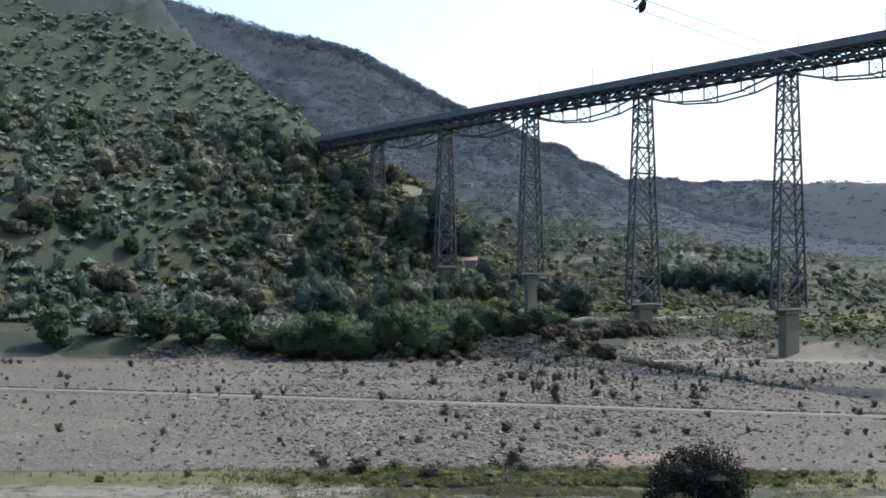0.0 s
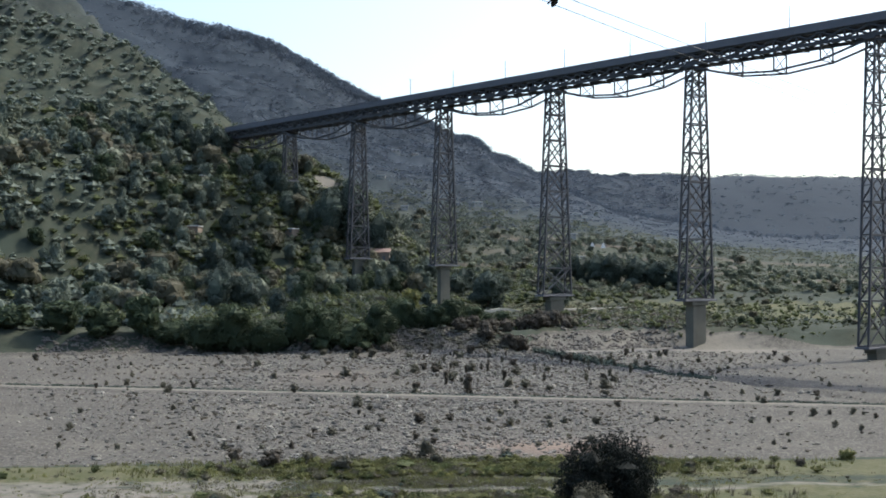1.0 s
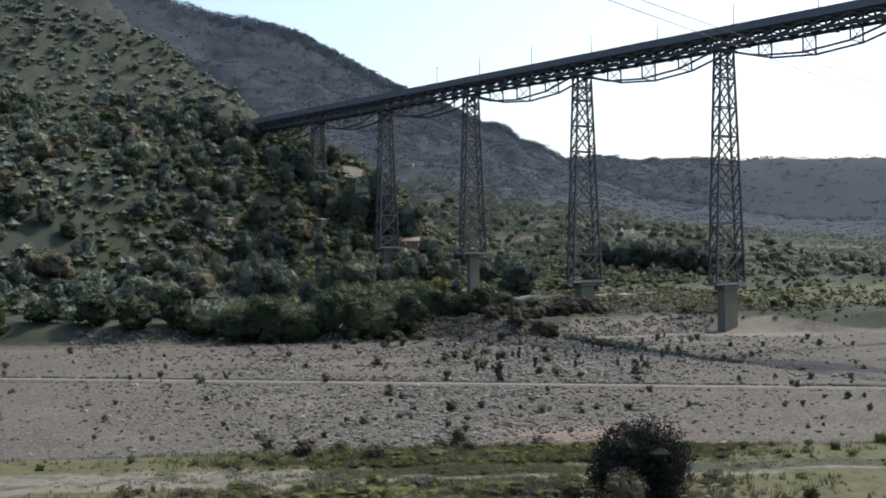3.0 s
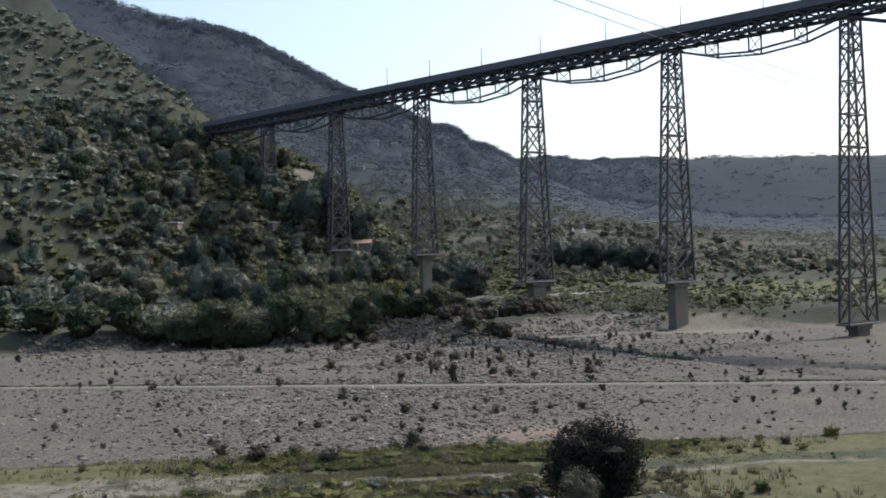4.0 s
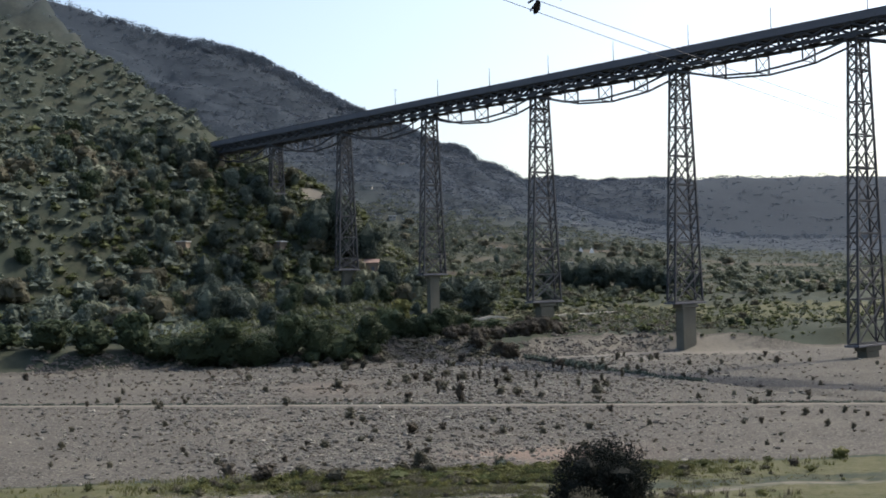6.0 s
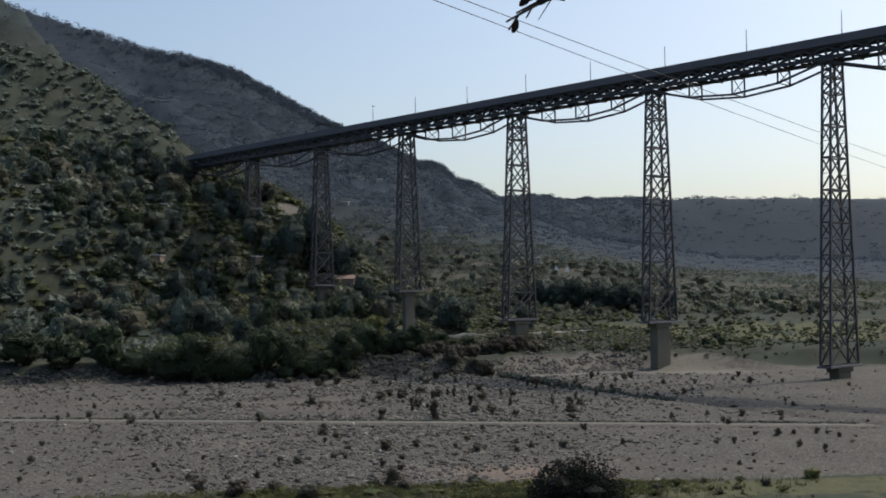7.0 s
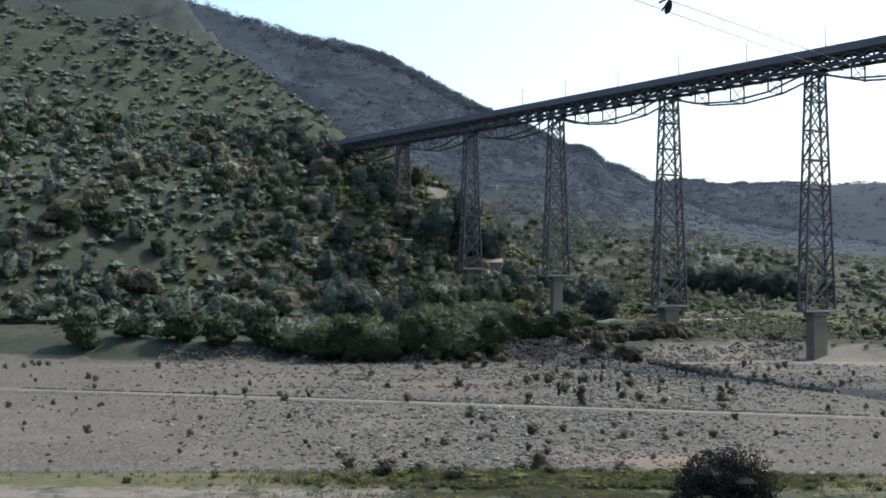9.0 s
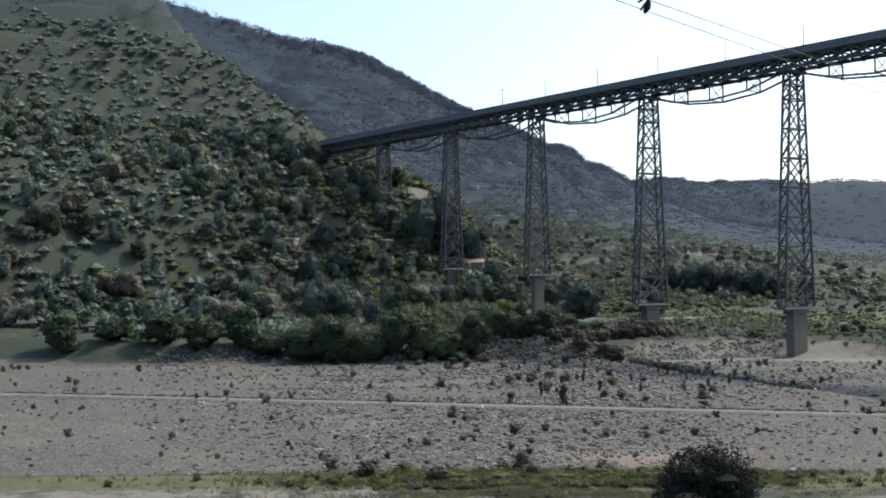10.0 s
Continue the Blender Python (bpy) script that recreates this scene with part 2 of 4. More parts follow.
def ground_z(x, y):
    x, y = np.asarray(x, float), np.asarray(y, float)
    e = far_edge(x)
    # near hillside that falls to the river, and the bank strip
    near = np.interp(y, [-400, -60, -4, 2, 42, 58, 68, 78, 114], [60, 30, 17.2, 16.9, 7.2, 3.0, 1.2, 0.5, 0.1])
    near = near + 2.5 * np.exp(-(((x - 11) / 5) ** 2 + ((y - 44) / 9) ** 2)) + 0.25 * waves(x, y, 14, 3) * smooth(6, 30, y)
    # river bed with its long low bars
    bed = 0.22 * waves(x * 0.35, y, 30, 5) + 0.10 * waves(x, y, 6, 6)
    off = y - (172.7 - 0.27 * x)
    bed = bed * (1 - np.exp(-(off / 4) ** 4)) + 0.28 * np.exp(-(off / 2.4) ** 4)
    z = np.where(y < 84, near, near * (1 - smooth(84, 116, y)) + bed * smooth(96, 118, y))
    # rubble bank and terrace of the far side
    d = y - e
    bank = 4.3 * smooth(0, 13, d) * (1 + 0.16 * waves(x, y, 7, 8))
    terrace = np.interp(y, [276, 350, 400, 450], [0, 4.0, 7.5, 11.5]) * smooth(4, 30, d)
    z = z + bank + terrace + 0.5 * waves(x, y, 25, 9) * smooth(15, 60, d)
    # pool of the stream on the near bank
    z = z - 0.5 * np.exp(-(((x - 13.2) / 5) ** 2 + ((y - 84.0) / 2.8) ** 2))
    # spit and old channel
    c = (x - 38) * 0.94 + (y - 268) * 0.342
    z = z - 0.9 * np.exp(-(c / 2.0) ** 2) * smooth(30, 38, x) * (1 - smooth(262, 275, y))
    # spur that carries the far end of the viaduct
    dx, dy = x - on_bridge(89.4)[0], y - on_bridge(89.4)[1]
    u, v = dx * AXIS[0] + dy * AXIS[1], dx * AXIS[1] - dy * AXIS[0]
    z = z + np.interp(u, [-45, -12, 4, 40, 82, 150, 320, 900], [0, 2.5, 4.5, 36, 49, 66, 100, 150]) * (1 - 0.92 * smooth(20, 75, v)) * (1 + 0.05 * waves(x, y, 22, 10))
    # hill at the near end of the viaduct
    z = z + 74 * smooth(140, 200, x) * (1 - smooth(170, 250, y)) * smooth(-60, 40, y)
    # mountain and the ridge behind it
    crest = np.interp(x, CREST_X, CREST_Z)
    rough = 1 + (0.05 * waves(x, y, 120, 11) + 0.022 * waves(x, y, 34, 12)) * (1 - smooth(780, 900, y))
    m1 = (crest - 16) * np.clip((y - 450) / 450, 0, 1) ** 1.35 * rough * (1 - 0.7 * smooth(910, 1300, y))
    m2 = (127 + 5 * waves(x, y * 0, 260, 13) + 2 * waves(x, y * 0, 60, 14)) * smooth(1050, 1600, y) * (1 - 0.5 * smooth(1610, 2600, y))
    return z + np.maximum(m1, m2)


def stream(x, y):
    """Below 1 on the stones of the little stream on the near bank."""
    return np.hypot(((x - 13.2) * 3.0 - (y - 83.2) * 2.3) / 6.0, ((x - 13.2) * 2.3 + (y - 83.2) * 3.0) / 16.0)


def lines(parts):
    out = []
    for a, b, step in parts:
        out += list(np.arange(a, b, step))
    return np.array(out + [parts[-1][1]])


def build_ground():
    xs = lines([(-3000, -600, 150), (-600, -180, 20), (-180, -60, 4), (-60, 90, 1.5), (90, 260, 4), (260, 700, 20), (700, 3000, 150)])
    ys = lines([(-400, -20, 20), (-20, 80, 2.5), (80, 160, 1.5), (160, 190, 0.5), (190, 300, 1.5), (300, 470, 3), (470, 1000, 7), (1000, 1700, 20), (1700, 4400, 150)])
    gx, gy = np.meshgrid(xs, ys)
    gz = ground_z(gx, gy)
    n, k = len(xs), len(ys)
    verts = np.stack([gx.ravel(), gy.ravel(), gz.ravel()], 1)
    i = np.arange(n * k).reshape(k, n)
    faces = np.stack([i[:-1, :-1].ravel(), i[:-1, 1:].ravel(), i[1:, 1:].ravel(), i[1:, :-1].ravel()], 1)
    me = bpy.data.meshes.new("ground")
    me.from_pydata(verts.tolist(), [], faces.tolist())
    me.materials.append(M_GROUND)
    me.polygons.foreach_set("use_smooth", [True] * len(me.polygons))
    x, y = verts[:, 0], verts[:, 1]
    d = y - far_edge(x)
    bar = smooth(38, 48, x) * (1 - smooth(95, 120, x))
    gravel = smooth(108, 116, y) * (1 - smooth(8 * bar, 5 + 8 * bar, d))
    grass = smooth(60, 84, y) * (1 - smooth(108, 114, y)) + smooth(22, 36, d) * (1 - smooth(75, 115, d)) * (0.66 + 0.35 * waves(x, y, 40, 21)) * smooth(5, 30, x)
    grass = grass - 0.55 * np.exp(-((y - 99.5) / 4.2) ** 4)
    sand = 1.0 * np.exp(-((y - (172.7 - 0.27 * x)) / 1.3) ** 4)
    sand = np.maximum(sand, 0.62 * np.exp(-((y - (95.5 + 0.03 * x + 1.0 * np.sin(x / 5))) / (1.5 + 1.4 * smooth(2, -6, x))) ** 2))
    sand = np.maximum(sand, 0.8 * np.exp(-(((x - 60 - (262 - y) * 0.3) / 11) ** 2 + ((y - 258) / 15) ** 2) ** 2) * (x > 43 + (267 - y) * 0.27))
    sand = np.maximum(sand, 0.55 * smooth(-1, -7, x) * np.exp(-((y - 100) / 5.0) ** 4))
    sand = np.maximum(sand, 0.46 * np.exp(-(((x - 9.5) / 4.0) ** 2 + ((y - 40.0) / 5.0) ** 2) ** 2))
    sand = np.maximum(sand, 0.6 * bar * smooth(-16, -10, d) * (1 - smooth(8, 12, d)))
    bx, by, _ = on_bridge(132, 18)
    sand = np.maximum(sand, 0.9 * np.exp(-(((x - bx) / 6.5) ** 2 + ((y - by) / 9) ** 2)))
    # the alpha brings in the painted haze tint with distance
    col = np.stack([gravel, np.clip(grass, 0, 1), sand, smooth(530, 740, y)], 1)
    red = me.attributes.new("soil", "FLOAT", "POINT")
    spot = 1.15 * np.exp(-(((x - 22) / 8) ** 2 + ((y - 120.5) / 5.5) ** 2)) + 0.5 * np.exp(-(((x - 12) / 6) ** 2 + ((y - 123) / 3) ** 2)) + 0.35 * np.exp(-(((x + 2) / 8) ** 2 + ((y - 205) / 12) ** 2))
    spot = spot + 1.1 * np.exp(-(((x + 40) / 4.5) ** 2 + ((y - 432) / 7) ** 2) ** 2)
    field = smooth(415, 440, y) * (1 - smooth(560, 610, y)) * smooth(0.03, 0.08, x / np.maximum(y, 1))
    strip = np.clip(np.sin(y / 6.2 + 0.6 * np.sin(x / 23)) * 1.6 - 0.5, 0, 1) * (0.6 + 0.5 * waves(x, y, 45, 61))
    red.data.foreach_set("value", np.clip(0.5 * spot + 0.4 * field * strip, 0, 0.5))
    layer = me.color_attributes.new("zone", "FLOAT_COLOR", "POINT")
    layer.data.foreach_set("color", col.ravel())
    me.update()
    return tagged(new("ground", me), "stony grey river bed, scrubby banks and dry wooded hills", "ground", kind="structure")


GROUND = build_ground()


def gz(x, y):
    return float(ground_z(x, y))


# ================= the viaduct =================
def build_tower(s, foot):
    """A lattice tower at station s whose feet stand at height foot."""
    x, y, _ = on_bridge(s)
    turn = math.degrees(math.atan2(AXIS[1], AXIS[0]))
    root = thing("lattice_tower", (x, y, foot), "tapered dark steel lattice tower standing on a concrete pier", "bridge tower", "lattice towers of the viaduct", turn)
    tall = DECK_Z - foot
    slim = np.interp(s, [0, 46, 90], [1.0, 0.86, 0.77])     # the towers up the slope are narrower
    levels = [0.0, 3.5] + [7.0 * k for k in range(1, 12) if 7.0 * k < tall - 3.0] + [tall]

    def corner(depth, i, j):
        a, b = 1.9 + 0.006 * depth, slim * (5.0 + 0.108 * depth)
        return Vector((i * a / 2, j * b / 2, tall - depth))
    for i in (-1, 1):
        for j in (-1, 1):
            beam("leg", corner(0, i, j), corner(tall, i, j), 0.44, 0.44, M_STEEL, root, up=(0, 1, 0.01))
    for lo, hi in zip(levels[:-1], levels[1:]):
        for i in (-1, 1):
            beam("strut", corner(hi, i, -1), corner(hi, i, 1), 0.22, 0.34, M_STEEL, root)
            beam("brace", corner(lo, i, -1), corner(hi, i, 1), 0.2, 0.33, M_STEEL, root)
            beam("brace", corner(lo, i, 1), corner(hi, i, -1), 0.2, 0.33, M_STEEL, root)
        for j in (-1, 1):
            mid = (lo + hi) / 2
            beam("strut", corner(hi, -1, j), corner(hi, 1, j), 0.22, 0.30, M_STEEL, root)
            beam("tie", corner(mid, -1, j), corner(mid, 1, j), 0.12, 0.14, M_STEEL, root)
            for p, q in ((lo, mid), (mid, hi)):
                beam("brace", corner(p, -1, j), corner(q, 1, j), 0.18, 0.26, M_STEEL, root)
    cap = bmesh.new()
    box(cap, (-1.4, -3.4 * slim, tall - 0.5), (1.4, 3.4 * slim, tall + 0.05), 0.05)
    part("bearing_cap", cap, M_STEEL, root)
    half = slim * (5.4 + 0.108 * tall) / 2 + 0.5
    sill = bmesh.new()
    box(sill, (-1.7, -half, -0.56), (1.7, half, -0.12), 0.05)
    part("foot_platform", sill, M_DECK, root, "dark steel platform under the tower legs")
    return root


def build_pier(s, foot):
    x, y, _ = on_bridge(s)
    turn = math.degrees(math.atan2(AXIS[1], AXIS[0]))
    low = gz(x, y) - 2.5
    root = thing("bridge_pier", (x, y, low), "pale weathered concrete pier under a steel tower", "bridge pier", "concrete piers of the viaduct", turn)
    top = foot - 0.56 - low
    wide = 2.6 if s <= 0 else 1.9
    bm = bmesh.new()
    box(bm, (-wide * 0.45, -wide, 0.0), (wide * 0.45, wide, max(1.5, top - 1.0)), 0.12)
    part("shaft", bm, M_CONCRETE, root)
    bm = bmesh.new()
    box(bm, (-wide * 0.55, -wide * 1.25, top - 1.0), (wide * 0.55, wide * 1.25, top), 0.1)
    part("head", bm, M_CONCRETE, root)


FEET = {-141.0: 2.5, -94.0: 3.0, -47.0: 12.0, 0.0: 12.3, 46.2: 20.6, 89.4: 23.0, 130.2: 49.5}
for st, ft in FEET.items():
    build_tower(st, max(ft, gz(*on_bridge(st)[:2]) + 1.2))
    build_pier(st, max(ft, gz(*on_bridge(st)[:2]) + 1.2))


def build_span(s0, s1):
    """One span between two towers: deck, fascias, lattice girders and the bellied truss slung below."""
    length = s1 - s0
    root = thing("viaduct_span", on_bridge(s0, 0, DECK_Z), "dark steel railway viaduct span with lattice girders and bellied truss below", "bridge span", "spans of the viaduct",
                 math.degrees(math.atan2(AXIS[1], AXIS[0])))
    n = 8
    step = length / n
    half = 2.6
    deck = bmesh.new()
    box(deck, (0.01, -half - 0.54, 3.35), (length - 0.01, half + 0.54, 3.7))
    part("deck_slab", deck, M_DECK, root)
    for j in (-1, 1):
        for k in range(n):
            bm = bmesh.new()
            y0, y1 = sorted((j * (half + 0.55), j * (half + 0.72)))
            box(bm, (k * step + 0.02, y0, 3.15), ((k + 1) * step - 0.02, y1, 4.85))
            part("fascia_panel", bm, M_DECK, root)
        beam("top_rail", (0, j * (half + 0.64), 4.93), (length, j * (half + 0.64), 4.93), 0.3, 0.12, M_DECK, root)
        beam("top_chord", (0, j * half, 3.05), (length, j * half, 3.05), 0.4, 0.5, M_STEEL, root)
        beam("bottom_chord", (0, j * half, 0.52), (length, j * half, 0.52), 0.45, 0.8, M_STEEL, root)
        for k in range(n + 1):
            beam("post", (k * step, j * half, 0.5), (k * step, j * half, 2.9), 0.42, 0.42, M_STEEL, root, up=(0, 1, 0))
        for k in range(n):
            for c, d in ((0.8, 2.85), (2.85, 0.8)):
                beam("diagonal", (k * step, j * half, c), ((k + 1) * step, j * half, d), 0.36, 0.58, M_STEEL, root, up=(0, 1, 0))
        # bellied chord on a flat curve of four straight pieces
        q = length / 4
        nodes = [(0, -0.2), (q, -3.3), (2 * q, -4.25), (3 * q, -3.3), (length, -0.2)]
        for (xa, za), (xb, zb) in zip(nodes[:-1], nodes[1:]):
            beam("belly_chord", (xa, j * half, za), (xb, j * half, zb), 0.34, 0.46, M_STEEL, root)
        for xa, za in nodes[1:-1]:
            beam("hanger", (xa, j * half, za), (xa, j * half, -0.1), 0.3, 0.3, M_STEEL, root, up=(0, 1, 0))
    for k in range(n + 1):
        beam("floor_beam", (k * step, -half, 0.0), (k * step, half, 0.0), 0.3, 0.4, M_STEEL, root)
        beam("floor_beam", (k * step, -half, 3.05), (k * step, half, 3.05), 0.25, 0.5, M_STEEL, root)
    for k in range(n):
        beam("wind_brace", (k * step, -half, 0.0), ((k + 1) * step, half, 0.0), 0.2, 0.22, M_STEEL, root)
    for xa, za in ((length / 4, -3.3), (length / 2, -4.25), (length * 0.75, -3.3)):
        beam("cross_beam", (xa, -half, za), (xa, half, za), 0.2, 0.2, M_STEEL, root)
        beam("cross_brace", (xa, -half, za), (xa, half, -0.1), 0.12, 0.16, M_STEEL, root)
        beam("cross_brace", (xa, half, za), (xa, -half, -0.1), 0.12, 0.16, M_STEEL, root)
    return root


for a, b in zip(STATIONS[:-1], STATIONS[1:]):
    build_span(a, b)

for end, way in ((STATIONS[-1], 1), (STATIONS[0], -1)):
    x, y, _ = on_bridge(end + way * 5.0)
    root = thing("abutment", (x, y, DECK_Z), "concrete abutment where the viaduct meets the hill", "abutment", "", math.degrees(math.atan2(AXIS[1], AXIS[0])))
    bm = bmesh.new()
    box(bm, (-4.9, -3.2, -26), (4.9, 3.2, 2.7), 0.1)
    part("block", bm, M_CONCRETE, root)


def build_pole(s, arm):
    root = thing("deck_mast", on_bridge(s, 2.9, DECK_Z + 3.7), "slim grey steel mast standing on the viaduct deck", "mast", "masts along the viaduct deck", math.degrees(math.atan2(AXIS[1], AXIS[0])))
    bm = bmesh.new()
    bmesh.ops.create_cone(bm, cap_ends=True, segments=8, radius1=0.12, radius2=0.07, depth=7.8, matrix=Matrix.Translation((0, 0, 3.9)))
    mast = part("pole", bm, M_STEEL, root)
    bm = bmesh.new()
    box(bm, (-0.18, -0.18, -0.02), (0.18, 0.18, 0.1), 0.02)
    part("base_plate", bm, M_STEEL, root)
    if arm:
        beam("arm", (0, 0.5, 7.5), (0, -0.9, 7.6), 0.12, 0.12, M_STEEL, mast)


for k, (a, b) in enumerate(zip(STATIONS[1:6], STATIONS[2:7])):
    build_pole(a - 0.9, False)
    build_pole((a + b) / 2 - (2.0 if k == 4 else 0.6), k == 4)


def ico():
    bm = bmesh.new()
    bmesh.ops.create_icosphere(bm, subdivisions=1, radius=1.0)
    v = np.array([list(q.co) for q in bm.verts])
    f = np.array([[q.index for q in g.verts] for g in bm.faces])
    bm.free()
    return v, f


ICO = ico()
OCTA = (np.array([(1, 0, 0), (-1, 0, 0), (0, 1, 0), (0, -1, 0), (0, 0, 1), (0, 0, -1)], float),
        np.array([(0, 2, 4), (2, 1, 4), (1, 3, 4), (3, 0, 4), (2, 0, 5), (1, 2, 5), (3, 1, 5), (0, 3, 5)]))


def lumps(rng, centres, radii, wobble=0.25, base=ICO):
    """Many uneven lumps as one set of corners and triangles."""
    n, k = len(centres), len(base[0])
    shape = base[0][None] * (1 + rng.uniform(-wobble, wobble, (n, k, 1)))
    a = rng.uniform(0, 2 * np.pi, n)
    ca, sa = np.cos(a)[:, None], np.sin(a)[:, None]
    s = shape * radii[:, None, :]
    v = np.stack([s[:, :, 0] * ca - s[:, :, 1] * sa, s[:, :, 0] * sa + s[:, :, 1] * ca, s[:, :, 2]], 2) + centres[:, None, :]
    f = base[1][None] + (np.arange(n) * k)[:, None, None]
    return v.reshape(-1, 3), f.reshape(-1, 3)


# ================= plants =================
def leaf_cloud(rng, lobes, count, leaf, aspect=0.55, loose=0.65):
    """Leaf clumps as bent quads on the skin and inside of some ellipsoid lobes (centre, radii)."""
    lobes = np.array(lobes, float)
    area = (lobes[:, 3] * lobes[:, 4] + lobes[:, 4] * lobes[:, 5]) ** 0.9
    pick = rng.choice(len(lobes), count, p=area / area.sum())
    d = rng.normal(size=(count, 3))
    d /= np.linalg.norm(d, axis=1)[:, None]
    flat = lobes[pick, 5] < 0.55 * lobes[pick, 3]
    d[:, 2] = np.where(flat, np.abs(d[:, 2]), d[:, 2])
    out = d / lobes[pick, 3:]
    out /= np.linalg.norm(out, axis=1)[:, None]
    r = 1 - np.abs(rng.normal(0, 0.16, count))
    wob = 1 + 0.16 * np.sin(d[:, 0] * 7 + pick) * np.sin(d[:, 1] * 6 + pick * 2) + 0.1 * np.sin(d[:, 2] * 11 + pick)
    c = lobes[pick, :3] + d * lobes[pick, 3:] * (r * wob)[:, None]
    nrm = out * 0.8 + rng.normal(0, loose, (count, 3))
    nrm /= np.linalg.norm(nrm, axis=1)[:, None]
    t = np.cross(nrm, rng.normal(size=(count, 3)))
    t /= np.linalg.norm(t, axis=1)[:, None]
    b = np.cross(nrm, t)
    size = leaf * rng.uniform(0.6, 1.4, count)[:, None]
    tip = nrm * size * 0.25
    v = np.stack([c - t * size * 0.5 - tip, c + b * size * aspect * 0.5, c + t * size * 0.5 - tip, c - b * size * aspect * 0.5], 1)
    return v.reshape(-1, 3), np.arange(count * 4).reshape(-1, 4)


def crown_mesh(name, seed, lobes, count, leaf, material, aspect=0.55, heart=0.74, loose=0.65):
    rng = np.random.default_rng(seed)
    v, f = leaf_cloud(rng, lobes, count, leaf, aspect, loose)
    lob = np.array(lobes, float)
    cv, cf = lumps(rng, lob[:, :3], lob[:, 3:] * heart)
    return mesh_of(name, v.tolist() + cv.tolist(), f.tolist() + (cf + len(v)).tolist(), material)


def limb(bm, a, b, r0, r1, seg=6):
    a, b = Vector(a), Vector(b)
    d = b - a
    m = Matrix.Translation((a + b) / 2) @ d.to_track_quat("Z", "Y").to_matrix().to_4x4()
    bmesh.ops.create_cone(bm, cap_ends=True, segments=seg, radius1=r0, radius2=r1, depth=d.length, matrix=m)


def lobes_round(rng, w, h, n, low=0.25):
    """Lobes that make an uneven round crown w wide, with its top at h."""
    out = [(0, 0, h * (0.5 + low / 2), w * 0.41, w * 0.41, h * (0.5 - low / 2))]
    for k in range(n):
        a, rr = rng.uniform(0, 2 * np.pi), w * rng.uniform(0.15, 0.33)
        s = w * rng.uniform(0.17, 0.27)
        z = rng.uniform(h * low + s * 0.5, h - s * 0.8)
        shrink = 1 - 0.45 * max(0, z / h - 0.55)
        out.append((rr * np.cos(a) * shrink, rr * np.sin(a) * shrink, z, s, s, s * rng.uniform(0.7, 1.0)))
    return out


def build_plant(kind, seed, w, h, leaves, leaf, material, label, category, group, low=0.2, lobes=9, trunk=True, heart=0.74, loose=0.65):
    rng = np.random.default_rng(seed)
    root = thing(kind, (0, 0, 0), label, category, group)
    lob = lobes_round(rng, w, h, lobes, low)
    bm = bmesh.new()
    r = 0.035 * h + 0.02
    if trunk:
        limb(bm, (0, 0, -0.4), (0.02 * h, 0, h * 0.45), r, r * 0.6, 7)
        for l in lob[1:6]:
            limb(bm, (0.02 * h, 0, h * rng.uniform(0.25, 0.42)), (l[0] * 0.9, l[1] * 0.9, l[2]), r * 0.5, r * 0.15, 5)
    else:
        for l in lob[1:8]:
            limb(bm, (rng.uniform(-.06, .06) * w, rng.uniform(-.06, .06) * w, -0.2), (l[0], l[1], l[2] + l[5] * 0.5), r * 0.6, r * 0.15, 4)
    part("trunk" if trunk else "stem", bm, M_BARK, root)
    under("crown" if trunk else "foliage", crown_mesh("crown", seed, lob, leaves, leaf, material, 0.55, heart, loose), root)
    return root


def settle_at(x, y, scale, turn, sink=0.0):
    return pose(x, y, gz(x, y) - sink, 0, 0, turn) @ Matrix.Diagonal((*scale, 1)) if isinstance(scale, tuple) else pose(x, y, gz(x, y) - sink, 0, 0, turn) @ Matrix.Scale(scale, 4)


class Kinds:
    """Some plants of one kind, of which every further one is a copy; outside the open valley the sparse ones serve."""

    def __init__(self, makers, sparse=None):
        self.makers = [makers, sparse or makers]
        self.used = [[None] * len(makers), [None] * len(sparse or makers)]

    def put(self, i, m):
        x, y = m.translation.x, m.translation.y
        side = 0 if -0.17 * y < x < 0.28 * y else 1
        i %= len(self.makers[side])
        if self.used[side][i] is None:
            self.used[side][i] = self.makers[side][i]()
            self.used[side][i].matrix_basis = m
            return self.used[side][i]
        ob = copy_thing(self.used[side][i], Matrix.Identity(4))
        ob.matrix_basis = m
        return ob


def tree_kinds(kind, material, label, group, seeds, w, leaves, leaf, low, lobes, category="tree", fine=3):
    """Trees ten metres high, for scaling; those of the open valley have finer leaves."""
    def maker(sd, k):
        return lambda: build_plant(kind, sd, 10 * w, 10.0, int(leaves * k), leaf / math.sqrt(k), material, label, category, group, low, lobes, True, 0.82, 0.22)
    return Kinds([maker(sd, fine) for sd in seeds], [maker(sd, 0.5) for sd in seeds[:2]])


R = np.random.default_rng(7)
HOUSES = ((28.5, 753, 8, 5, True), (41, 760, 6, 20, True), (17.2, 672, 7, -8, True), (71, 650, 8, 10, True), (28, 613, 6, 0, True), (91, 643, 6, 15, True),
          (133, 674, 8, -10, True), (137, 664, 7, 12, True), (112, 583, 7, 0, True), (101, 504, 4.5, 8, True))
TENTS = ((116.3, 551.9), (121.0, 548.8))
BANK = tree_kinds("broadleaf_tree", M_LEAF_BANK, "dense rounded green broadleaf tree on the river bank", "trees on the far bank", (11, 12, 13, 14), 0.95, 660, 1.15, 0.03, 8, fine=2.7)
DARK = tree_kinds("evergreen_tree", M_LEAF_DARK, "dark dense evergreen tree on the hillside", "dark trees on the hillside", (21, 22, 23), 0.72, 520, 1.2, 0.10, 8, fine=2.2)
